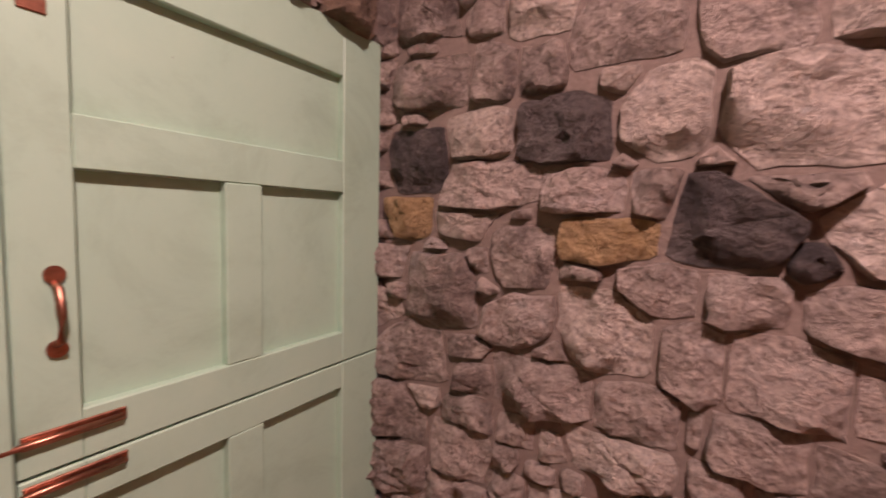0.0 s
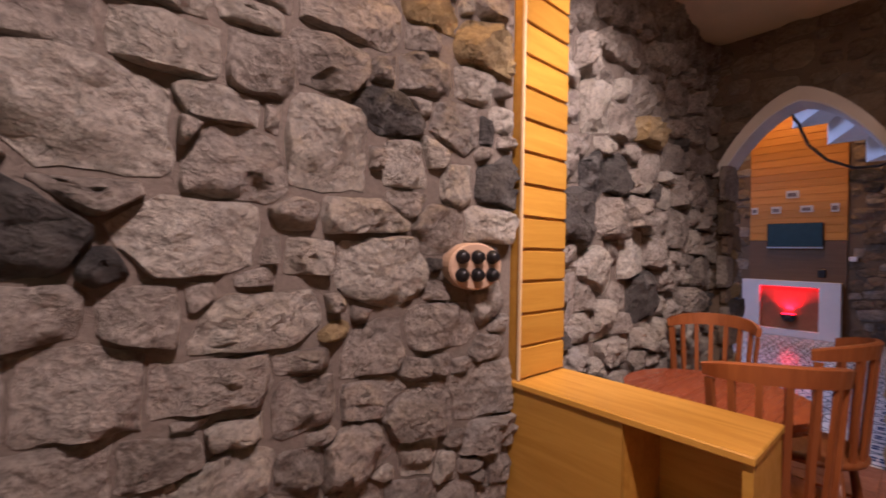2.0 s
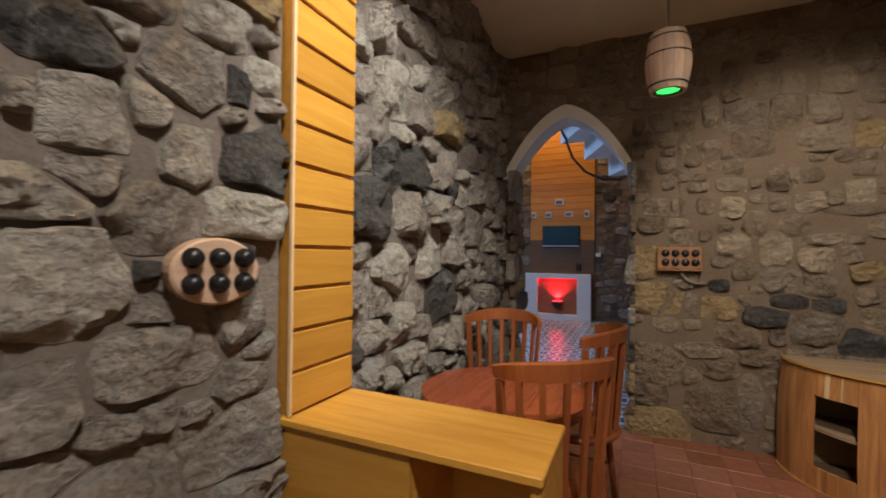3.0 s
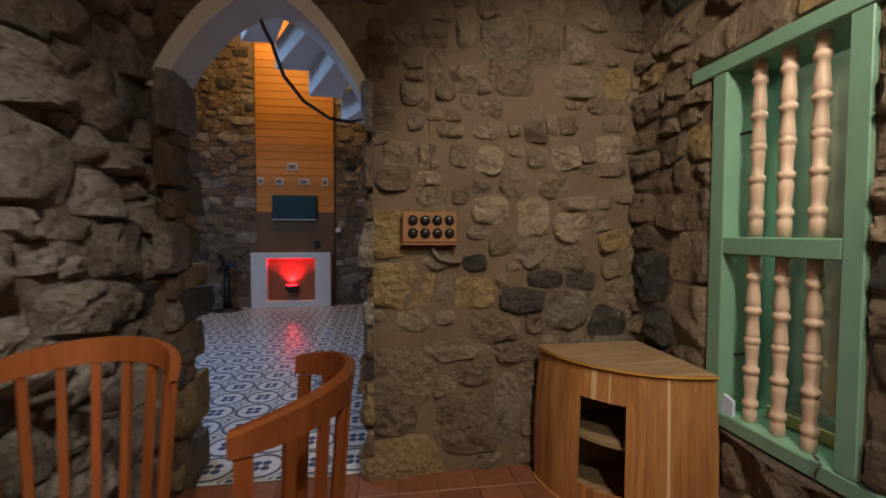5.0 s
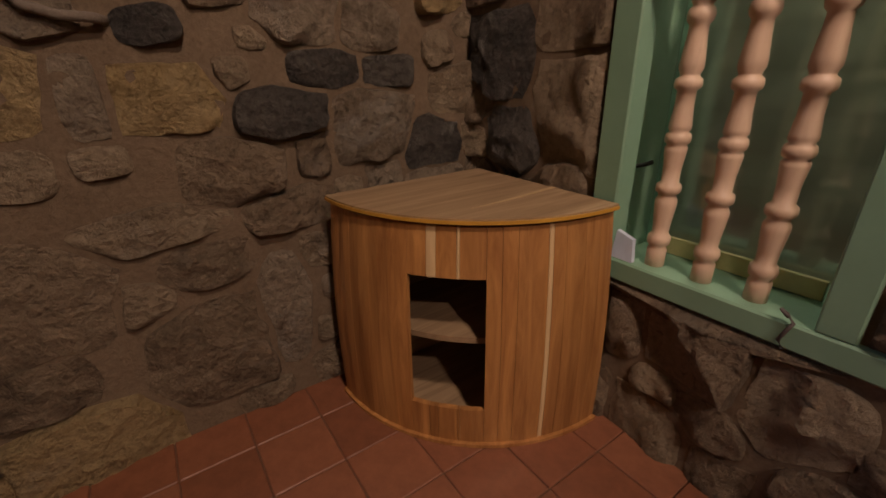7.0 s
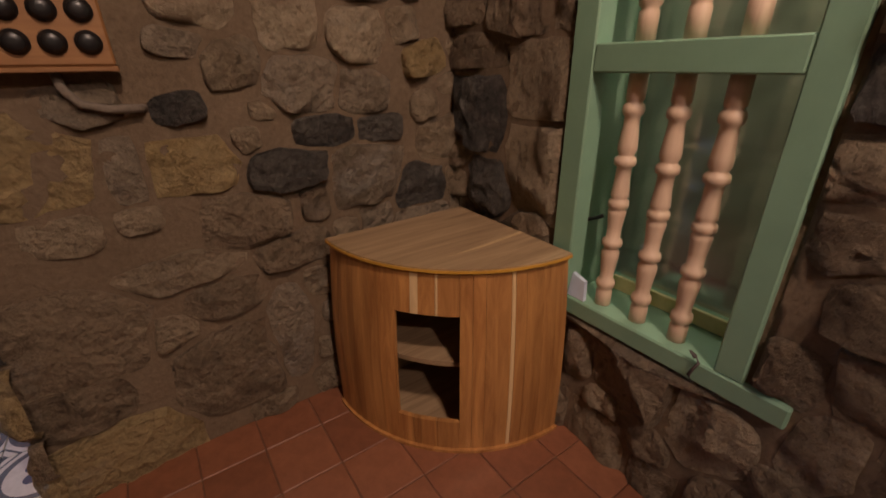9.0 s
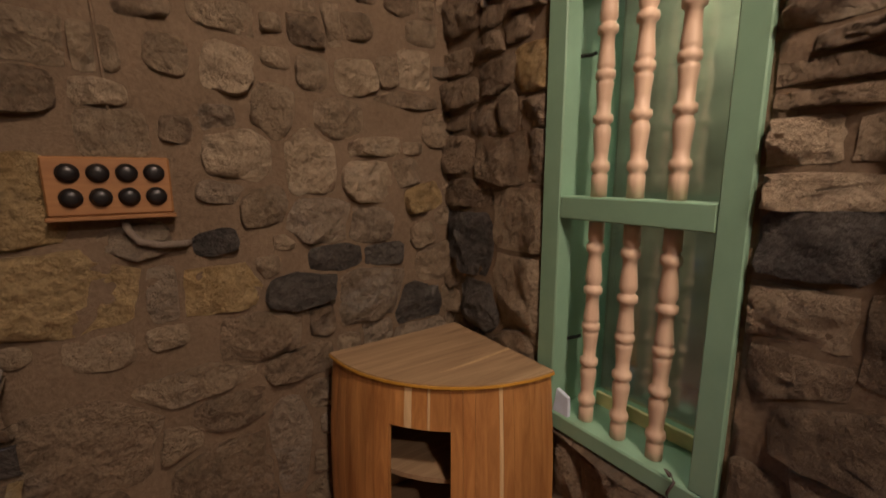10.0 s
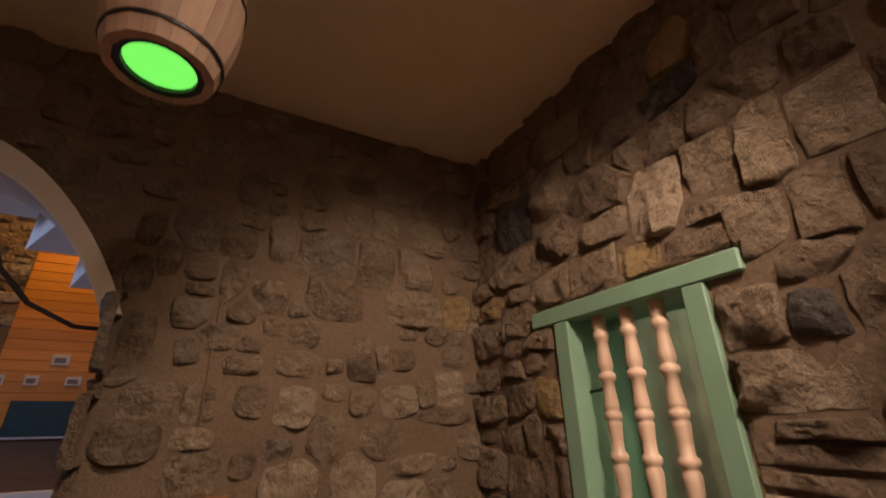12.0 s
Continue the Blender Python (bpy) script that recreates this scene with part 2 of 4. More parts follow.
def patterned_tile():
    """White cement tile with a blue-grey ring, a four-petal flower and corner diamonds; the tile's own origin is its centre."""
    m, nt, b = material("patterned_cement_tile")
    tc = nt.nodes.new("ShaderNodeTexCoord")
    sep = nt.nodes.new("ShaderNodeSeparateXYZ")
    nt.links.new(tc.outputs["Object"], sep.inputs[0])
    x, y = (maths(nt, "DIVIDE", sep.outputs[i], 0.128) for i in (0, 1))
    r = maths(nt, "SQRT", maths(nt, "ADD", maths(nt, "MULTIPLY", x, x), maths(nt, "MULTIPLY", y, y)))
    ring = maths(nt, "LESS_THAN", maths(nt, "ABSOLUTE", maths(nt, "SUBTRACT", r, 0.90)), 0.085)
    ax, ay = maths(nt, "ABSOLUTE", x), maths(nt, "ABSOLUTE", y)
    px, py = maths(nt, "SUBTRACT", ax, 0.205), maths(nt, "SUBTRACT", ay, 0.205)
    petal = maths(nt, "LESS_THAN", maths(nt, "SQRT", maths(nt, "ADD", maths(nt, "MULTIPLY", px, px), maths(nt, "MULTIPLY", py, py))), 0.19)
    cx, cy = maths(nt, "SUBTRACT", 1.0, ax), maths(nt, "SUBTRACT", 1.0, ay)
    cs = maths(nt, "ADD", cx, cy)
    diamond = maths(nt, "LESS_THAN", cs, 0.16)
    line = maths(nt, "LESS_THAN", maths(nt, "ABSOLUTE", maths(nt, "SUBTRACT", cs, 0.40)), 0.045)
    ink = maths(nt, "MAXIMUM", maths(nt, "MAXIMUM", ring, line), maths(nt, "MAXIMUM", petal, diamond))
    v = coords(nt)
    n = noise_tex(nt, v, 30, 6, 0.7)
    white = ramp(nt, n, [(0.3, (0.58, 0.58, 0.57)), (0.7, (0.72, 0.72, 0.71))])
    blue = ramp(nt, n, [(0.3, (0.09, 0.115, 0.15)), (0.7, (0.16, 0.19, 0.23))])
    petalcol = mix(nt, petal, blue, (0.07, 0.10, 0.18))
    nt.links.new(mix(nt, ink, white, petalcol), b.inputs["Base Color"])
    b.inputs["Roughness"].default_value = 0.22
    bump(nt, b, n, 0.05, 0.003)
    return m


TERRA = terracotta()
CEMENT = patterned_tile()


# ---- mesh helpers ----
def mesh_of(name, bm, mat, smooth=False, crease=None):
    me = bpy.data.meshes.new(name)
    bm.normal_update()
    bm.to_mesh(me)
    bm.free()
    me.materials.append(mat)
    if smooth:
        for p in me.polygons:
            p.use_smooth = True
    if crease:
        me.set_sharp_from_angle(angle=radians(crease))
    return me


def part(name, bm, mat, parent=None, label="", smooth=False, crease=None):
    ob = new(name, mesh_of(name, bm, mat, smooth, crease))
    ob.parent = parent
    if label:
        ob["label"] = label
    return ob


def thing(name, label, category, at=(0, 0, 0), group="", kind=""):
    ob = new(name)
    ob.matrix_world = Matrix.Translation(at)
    ob.empty_display_size = 0.1
    return tagged(ob, label, category, group, kind)


def box(x0, y0, z0, x1, y1, z1, bevel=0.0, bm=None, segs=1):
    out = bm or bmesh.new()
    r = bmesh.ops.create_cube(out, size=1.0)
    for v in r["verts"]:
        v.co = Vector((x0 + (v.co.x + 0.5) * (x1 - x0), y0 + (v.co.y + 0.5) * (y1 - y0), z0 + (v.co.z + 0.5) * (z1 - z0)))
    if bevel:
        edges = list({e for v in r["verts"] for e in v.link_edges})
        bmesh.ops.bevel(out, geom=edges, offset=bevel, segments=segs, affect="EDGES", clamp_overlap=True)
    return out


def lathe(profile, segs=20, at=(0, 0, 0), bm=None, cap=True, sx=1.0, sy=1.0, axis="Z"):
    """Turns a profile of (radius, height) round an axis."""
    out = bm or bmesh.new()
    rings = []
    for r, h in profile:
        ring = []
        for k in range(segs):
            a = 2 * math.pi * k / segs
            p = (r * sx * math.cos(a), r * sy * math.sin(a), h)
            if axis == "X":
                p = (p[2], p[0], p[1])
            elif axis == "Y":
                p = (p[0], -p[2], p[1])
            ring.append(out.verts.new((at[0] + p[0], at[1] + p[1], at[2] + p[2])))
        rings.append(ring)
    for a, b in zip(rings, rings[1:]):
        for k in range(segs):
            out.faces.new((a[k], a[(k + 1) % segs], b[(k + 1) % segs], b[k]))
    if cap:
        out.faces.new(rings[0][::-1])
        out.faces.new(rings[-1])
    return out


def prism(outline, h0, h1, to3d, bm=None):
    """Extrudes a 2D outline from h0 to h1; to3d(u, v, h) places it."""
    out = bm or bmesh.new()
    a = [out.verts.new(to3d(u, v, h0)) for u, v in outline]
    b = [out.verts.new(to3d(u, v, h1)) for u, v in outline]
    n = len(outline)
    for k in range(n):
        out.faces.new((a[k], a[(k + 1) % n], b[(k + 1) % n], b[k]))
    out.faces.new(a[::-1])
    out.faces.new(b)
    bmesh.ops.recalc_face_normals(out, faces=out.faces)
    return out


def tube(points, radius, segs=8, bm=None):
    """A round bar along a line of points."""
    out = bm or bmesh.new()
    pts = [Vector(p) for p in points]
    rings = []
    for i, p in enumerate(pts):
        d = (pts[min(i + 1, len(pts) - 1)] - pts[max(i - 1, 0)]).normalized()
        side = d.cross(Vector((0.13, 0.31, 0.94))).normalized()
        up = side.cross(d).normalized()
        r = radius[i] if isinstance(radius, (list, tuple)) else radius
        rings.append([out.verts.new(p + r * (math.cos(2 * math.pi * k / segs) * side + math.sin(2 * math.pi * k / segs) * up)) for k in range(segs)])
    for a, b in zip(rings, rings[1:]):
        for k in range(segs):
            out.faces.new((a[k], a[(k + 1) % segs], b[(k + 1) % segs], b[k]))
    out.faces.new(rings[0][::-1])
    out.faces.new(rings[-1])
    bmesh.ops.recalc_face_normals(out, faces=out.faces)
    return out


# ---- the large structure ----
LEFT, FAR, RIGHT, BACK, CEIL = 0.0, 4.05, 2.56, -0.985, 3.04
FARROOM = 9.55


def arch_curve(x0, x1, z_spring, z_apex, n=9):
    """A pointed arch from the left spring over the apex to the right spring, as (x, z)."""
    mid = (x0 + x1) / 2
    left = []
    for k in range(n + 1):
        t = k / n
        s = 1 - (1 - t) ** 1.75
        left.append((x0 + (mid - x0) * t ** 1.12, z_spring + (z_apex - z_spring) * (0.86 * s + 0.14 * t)))
    return left + [(x1 + x0 - x, z) for x, z in left[-2::-1]]


def slab(name, x0, y0, z0, x1, y1, z1, mat, category="wall", label=""):
    return tagged(part(name, box(x0, y0, z0, x1, y1, z1), mat), label or "rough mortar wall between rubble stones", category, kind="structure")



def left_face(y):
    """How far the left wall stands out at y: it swells towards the pilaster."""
    if y > 1.48:
        return 0.02
    t = min(max((y - 0.85) / 0.55, 0.0), 1.0)
    return 0.095 * t * t * (3 - 2 * t)


outline = [(-0.4, BACK - 0.4), (LEFT, BACK - 0.4)] + [(left_face(0.85 + 0.063 * k), 0.85 + 0.063 * k) for k in range(11)] + [(0.02, 1.49), (0.02, FAR), (-0.4, FAR)]
wall_left = tagged(part("wall_left", prism(outline, 0, CEIL, lambda u, v, h: (u, v, h)), MORTAR), "rubble stone wall with recessed grey mortar", "wall", kind="structure")

# the wall with the pointed archway
opening = [(0.15, 0.0), (0.15, 1.98)] + arch_curve(0.112, 1.045, 2.0, 2.47)[1:-1] + [(1.065, 1.98), (1.065, 0.0)]
outline = [(-0.4, 0.0)] + opening + [(3.0, 0.0), (3.0, CEIL), (-0.4, CEIL)]
wall_far = tagged(part("wall_far", prism(outline, FAR, FAR + 0.17, lambda u, v, h: (u, h, v)), MORTAR_BROWN),
                  "rubble stone wall pierced by a pointed archway", "wall", kind="structure")

# the window wall, in four pieces round the opening
bm = box(RIGHT + 0.008, BACK - 0.4, 0, RIGHT + 0.36, 2.90, 2.02)
box(RIGHT + 0.008, 3.46, 0, RIGHT + 0.36, FAR, 2.02, bm=bm)
box(RIGHT + 0.008, 2.90, 0, RIGHT + 0.36, 3.46, 0.50, bm=bm)
# above the window the wall leans outwards a little
prism([(RIGHT + 0.008, 2.02), (RIGHT + 0.064, CEIL), (RIGHT + 0.36, CEIL), (RIGHT + 0.36, 2.02)], BACK - 0.4, FAR, lambda u, v, h: (u, h, v), bm)
wall_right = tagged(part("wall_right", bm, MORTAR_BROWN), "brown rubble stone wall round a green window", "wall", kind="structure")
bm = box(1.02, BACK - 0.3, 0, RIGHT, BACK, CEIL)
box(LEFT, BACK - 0.3, 2.0, 1.02, BACK, CEIL, bm=bm)
wall_back = tagged(part("wall_back", bm, MORTAR), "stone wall beside the green door", "wall", kind="structure")
ceiling = slab("ceiling", -0.4, BACK - 0.4, CEIL, RIGHT + 0.4, FAR, CEIL + 0.15, PLASTER, "ceiling", "plain cream plaster ceiling in dim light")
floor = slab("floor", -0.4, BACK - 0.4, -0.2, RIGHT + 0.4, FAR + 0.06, -0.006, JOINT, "floor", "terracotta tiled floor with sandy joints")

# far room
floor_far = slab("floor_far_room", -4.0, FAR + 0.06, -0.2, 2.2, FARROOM + 0.3, -0.012, WHITE, "floor", "patterned cement tile floor, white and blue-grey")
wall_far_room = slab("wall_far_room", -4.0, FARROOM, 0, 2.2, FARROOM + 0.3, 5.2, MORTAR_BROWN, label="dim rubble stone wall at the far end")
wall_far_room_left = slab("wall_far_room_left", -4.3, FAR + 0.17, 0, -4.0, FARROOM + 0.3, 5.2, MORTAR_BROWN)
wall_far_room_right = slab("wall_far_room_right", 1.9, FAR + 0.17, 0, 2.2, FARROOM, 5.2, MORTAR_BROWN)
wall_far_room_front = slab("wall_far_room_front", -4.0, FAR + 0.0, 0, -0.4, FAR + 0.17, 5.2, MORTAR_BROWN)
wall_above_arch = slab("wall_above_arch", -0.4, FAR + 0.0, CEIL + 0.15, 2.2, FAR + 0.17, 5.2, MORTAR_BROWN)
ceiling_far_room = slab("ceiling_far_room", -4.3, FAR, 5.2, 2.2, FARROOM + 0.3, 5.35, PLASTER, "ceiling", "high plain plaster ceiling")


# ---- rubble stones ----
def lay_stones(u0, u1, v0, v1, placed, sizes, seed, free=lambda u, v, a, b: True, dark=0.05):
    """Packs stones into a wall: the named ones first, then smaller and smaller ones into the gaps."""
    rng = random.Random(seed)
    stones = []
    for s in placed:
        if all(max(abs(s[0] - o[0]) / (s[2] + o[2]), abs(s[1] - o[1]) / (s[3] + o[3])) > 0.62 for o in stones):
            stones.append(list(s))
    for hw, hh, tries in sizes:
        for _ in range(tries):
            a, b = hw * rng.uniform(0.72, 1.3), hh * rng.uniform(0.75, 1.25)
            u, v = rng.uniform(u0 - 0.03, u1 + 0.03), rng.uniform(v0, v1)
            if not free(u, v, a, b):
                continue
            clear = True
            for s in stones:
                du, dv = abs(u - s[0]) / (a + s[2]), abs(v - s[1]) / (b + s[3])
                if du < 1.0 and dv < 1.0 and du ** 4 + dv ** 4 < 0.72:
                    clear = False
                    break
            if clear:
                q = rng.random()
                stones.append([u, v, a, b, "dark" if q < dark else None])
    return stones


def stone_outline(i, stones, rng, gap, swell, square=1.9, n=28):
    """The outline of one stone: a rough rounded block, cut back where neighbours press on it."""
    u, v, a, b = stones[i][:4]
    poly = []
    p = rng.uniform(2.0, 5.0) * square
    turn = rng.uniform(-0.16, 0.16)
    for k in range(24):
        t = 2 * math.pi * k / 24
        c, s = math.cos(t), math.sin(t)
        r = (abs(c) ** p + abs(s) ** p) ** (-1 / p)
        pu, pv = a * swell * r * c, b * swell * r * s
        poly.append((u + pu - pv * turn, v + pv + pu * turn))
    for j, o in enumerate(stones):
        if j == i or abs(o[0] - u) > 1.35 * (a + o[2]) or abs(o[1] - v) > 1.35 * (b + o[3]):
            continue
        du, dv = o[0] - u, o[1] - v
        qu, qv = du / (a + o[2]), dv / (b + o[3])
        # the seam lies across the wider of the two overlaps, leaning a little
        nu, nv = (qu / (a + o[2]), qv / (b + o[3]))
        # seams run mostly level or upright, as between roughly squared blocks
        ln = math.hypot(nu, nv) or 1e-6
        nu, nv = math.copysign(abs(nu / ln) ** square, nu), math.copysign(abs(nv / ln) ** square, nv)
        ln = math.hypot(nu, nv) or 1e-6
        nu, nv = nu / ln, nv / ln
        ra, rb = abs(nu) * a + abs(nv) * b, abs(nu) * o[2] + abs(nv) * o[3]
        cut = (nu * du + nv * dv) * ra / (ra + rb) - gap
        kept = []
        for (x0, y0), (x1, y1) in zip(poly, poly[1:] + poly[:1]):
            d0, d1 = (x0 - u) * nu + (y0 - v) * nv - cut, (x1 - u) * nu + (y1 - v) * nv - cut
            if d0 <= 0:
                kept.append((x0, y0))
            if d0 * d1 < 0:
                f = d0 / (d0 - d1)
                kept.append((x0 + f * (x1 - x0), y0 + f * (y1 - y0)))
        poly = kept
        if len(poly) < 3:
            return None
    # even steps round the outline, with worn, uneven corners
    cu, cv = sum(q[0] for q in poly) / len(poly), sum(q[1] for q in poly) / len(poly)
    lens = [math.dist(q, w) for q, w in zip(poly, poly[1:] + poly[:1])]
    total = sum(lens)
    if total < 0.12:
        return None
    out, k, done = [], 0, 0.0
    for m in range(n):
        want = total * m / n
        while done + lens[k] < want:
            done += lens[k]
            k += 1
        f = (want - done) / max(lens[k], 1e-6)
        q, w = poly[k], poly[(k + 1) % len(poly)]
        x, y = q[0] + f * (w[0] - q[0]), q[1] + f * (w[1] - q[1])
        w2 = noise.fractal(Vector((x * 16, y * 16, 3.1 * i)), 0.9, 2.2, 3)
        j = 1 + rng.uniform(-0.03, 0.02) + 0.085 * w2
        out.append((cu + (x - cu) * j, cv + (y - cv) * j))
    return cu, cv, out


def stone_block(bm, cu, cv, ring, proud, to3d, rng):
    """One stone: buried root, broken shoulder, uneven face."""
    n = len(ring)
    tilt_u, tilt_v = rng.uniform(-0.14, 0.14), rng.uniform(-0.16, 0.10)
    seed = Vector((rng.uniform(0, 50), rng.uniform(0, 50), rng.uniform(0, 50)))
    levels = ((1.02, -0.03), (1.0, 0.45), (0.955, 0.90), (0.76, 1.0), (0.50, 1.02), (0.24, 1.02))
    size = max(math.dist((cu, cv), q) for q in ring)
    chips = []
    for _ in range(6):
        t = rng.uniform(0, 2 * math.pi)
        chips.append((math.cos(t), math.sin(t), rng.uniform(0.15, 0.75) * size, rng.uniform(0.3, 0.95)))
    rows = []
    for s, h in levels:
        row = []
        for x, y in ring:
            pu, pv = cu + (x - cu) * s, cv + (y - cv) * s
            d = proud * h
            if h > 0:
                wob = noise.fractal(Vector((pu * 12, pv * 12, 0)) + seed, 0.7, 2.1, 3)
                d += proud * (0.55 * wob if h > 0.5 else 0.3 * wob) + (pu - cu) * tilt_u + (pv - cv) * tilt_v
                for ca, sa, off, steep in chips:
                    d -= max(0.0, (pu - cu) * ca + (pv - cv) * sa - off) * steep * min(1.0, proud / 0.03)
                d = max(d, 0.004)
            else:
                d = -0.03
            row.append(bm.verts.new(to3d(pu, pv, d)))
        rows.append(row)
    for r0, r1 in zip(rows, rows[1:]):
        for k in range(n):
            bm.faces.new((r0[k], r0[(k + 1) % n], r1[(k + 1) % n], r1[k]))
    tip = bm.verts.new(to3d(cu, cv, proud * (1.03 + 0.3 * noise.noise(seed))))
    for k in range(n):
        bm.faces.new((rows[-1][k], rows[-1][(k + 1) % n], tip))


def build_stones(parent, stones, to3d, seed, base, proud, near, gap=0.009, flip=False, swell=1.35, square=1.9):
    """Near stones become pieces of their own; the others are joined by kind."""
    rng = random.Random(seed)
    joined = {}
    count = 0
    for i, s in enumerate(stones):
        got = stone_outline(i, stones, rng, gap * rng.uniform(0.5, 1.6), swell, square)
        if not got:
            continue
        cu, cv, ring = got
        if flip:
            ring = ring[::-1]
        tone = s[4] if len(s) > 4 and s[4] else base[min(len(base) - 1, int(rng.random() * len(base)))]
        pr = proud * rng.uniform(0.6, 1.35) * (1.1 if s[2] > 0.1 else 0.85)
        if near(s[0], s[1]) and count < 290:
            count += 1
            bm = bmesh.new()
            stone_block(bm, cu, cv, ring, pr, to3d, rng)
            ob = part("stone", bm, STONE[tone], parent, smooth=True, crease=38)
        else:
            if tone not in joined:
                joined[tone] = bmesh.new()
            stone_block(joined[tone], cu, cv, ring, pr, to3d, rng)
    for tone, bm in joined.items():
        ob = part("stones", bm, STONE[tone], parent, smooth=True, crease=38)
        ob["kind"] = "stuff"


def mortar_face(parent, u0, u1, v0, v1, to3d, mat, seed, free, step=0.021):
    """The hand-thrown mortar between the stones: an uneven skin that laps over their edges."""
    nu, nv = int((u1 - u0) / step), int((v1 - v0) / step)
    verts, faces = [], []
    for j in range(nv + 1):
        for i in range(nu + 1):
            u, v = u0 + (u1 - u0) * i / nu, v0 + (v1 - v0) * j / nv
            d = 0.0008 + 0.006 * noise.fractal(Vector((u * 7, v * 9, seed)), 0.8, 2.1, 4)
            verts.append(to3d(u, v, max(d, 0.001)))
    for j in range(nv):
        for i in range(nu):
            if not free(u0 + (u1 - u0) * (i + 0.5) / nu, v0 + (v1 - v0) * (j + 0.5) / nv, step, step):
                continue
            k = j * (nu + 1) + i
            q = (k, k + 1, k + nu + 2, k + nu + 1)
            faces.append(q)
    me = bpy.data.meshes.new("mortar_face")
    me.from_pydata(verts, [], faces)
    me.materials.append(mat)
    for p in me.polygons:
        p.use_smooth = True
    ob = new("mortar_face", me)
    ob.parent = parent
    return ob


# ---- entrance: the green door ----
def stable_door():
    """Two-leaf panelled door: stiles and rails proud of sunk panels."""
    door = thing("door_1", "closed pale green panelled stable door with worn paint", "door", (0.0, BACK, 0), kind="structure")
    y0, y1 = -0.05, -0.004
    for nm, zs in (("upper_leaf", (0.90, 1.98)), ("lower_leaf", (0.012, 0.894))):
        z0, z1 = zs
        upper = nm == "upper_leaf"
        leaf = part(nm, box(0.036, y0, z0, 0.99, y0 + 0.02, z1), DOORGREEN, door)
        for a, b in ((0.036, 0.212), (0.895, 0.99)):
            part("stile", box(a, y0 + 0.018, z0, b, y1, z1, 0.003), DOORGREEN, leaf)
        rails = ((z0, 0.998), (1.455, 1.557), (1.82, z1)) if upper else ((z0, 0.10), (0.81, z1))
        for a, b in rails:
            part("rail", box(0.2125, y0 + 0.018, a, 0.8945, y1, b, 0.003), DOORGREEN, leaf)
        lo, hi = (0.998, 1.455) if upper else (0.10, 0.81)
        part("muntin", box(0.505, y0 + 0.018, lo, 0.605, y1, hi, 0.003), DOORGREEN, leaf)
    handle = part("pull_handle", tube([(0.93, y1 - 0.004, 1.25), (0.93, y1 + 0.024, 1.238), (0.93, y1 + 0.030, 1.19), (0.93, y1 + 0.024, 1.142), (0.93, y1 - 0.004, 1.13)], 0.0075), COPPER, door, "worn copper pull handle", True)
    for z in (1.262, 1.125):
        part("handle_plate", lathe([(0.0165, 0), (0.0165, 0.004), (0.010, 0.007)], 14, (0.93, y1 + 0.006, z), axis="Y"), COPPER, handle)
    for z in (0.965, 0.872):
        bolt = part("sliding_bolt", tube([(0.835, y1 + 0.012, z), (1.03, y1 + 0.012, z)], 0.006), COPPER, door, "paint-splashed copper sliding bolt", True)
        part("bolt_plate", box(0.825, y1 - 0.002, z - 0.013, 0.985, y1 + 0.005, z + 0.013, 0.002), COPPER, bolt)
    part("latch_plate", box(0.925, y1 - 0.001, 1.715, 0.965, y1 + 0.004, 1.76, 0.002), COPPER, door, "small scratched brass latch plate")
    part("door_frame", box(0.995, -0.09, 0, 1.05, 0.012, 2.03, 0.004), DOORGREEN, door)
    return door


stable_door()


# ---- pilaster and half-height shelf unit ----
def pine_pilaster():
    p = thing("pine_pilaster", "varnished orange pine cladding of grooved boards on a wall pier", "cladding", (0, 1.48, 0.845))
    part("core", box(0.0, 0.008, 0, 0.138, 0.302, CEIL - 0.85), PINE, p)
    z, k = 0.008, 0
    while z < CEIL - 0.98:
        h = 0.1285
        part("board", box(0.138, 0.006, z, 0.150, 0.304, z + h - 0.012, 0.003), PINE, p)
        z += h
    part("corner_trim", box(0.138, -0.004, 0, 0.153, 0.0055, CEIL - 0.85, 0.002), SAPWOOD, p, "thin pale corner bead")
    return p


def half_wall_shelf():
    s = thing("shelf_unit", "half-height varnished pine shelf unit with an open niche", "shelf", (0, 1.48, 0))
    part("top_board", box(0.004, -0.012, 0.818, 0.912, 0.318, 0.843, 0.004), PINEX, s)
    part("front_panel", box(0.06, 0.0, 0.0, 0.563, 0.018, 0.8175), PINEX, s)
    part("back_panel", box(0.06, 0.294, 0.0, 0.906, 0.31, 0.8175), PINEX, s)
    part("side_panel", box(0.882, 0.0, 0.0, 0.906, 0.2935, 0.8175), PINEX, s)
    part("side_panel", box(0.545, 0.0185, 0.0, 0.563, 0.2935, 0.8175), PINEX, s)
    part("shelf", box(0.5635, 0.01, 0.42, 0.8815, 0.2935, 0.44), PINEX, s)
    part("plinth", box(0.5635, 0.01, 0.0, 0.8815, 0.2935, 0.06), PINEX, s)
    return s


pine_pilaster()
half_wall_shelf()


# ---- switches ----
def switch(parent, at, axis, r=0.017, deep=1.0):
    out = [(a, h * deep) for a, h in ((r * 1.25, 0), (r * 1.25, 0.006), (r, 0.009), (r, 0.024), (r * 0.8, 0.031), (r * 0.3, 0.033))]
    return part("switch", lathe(out, 16, at, axis=axis), BLACK, parent, "round black bakelite switch", True)


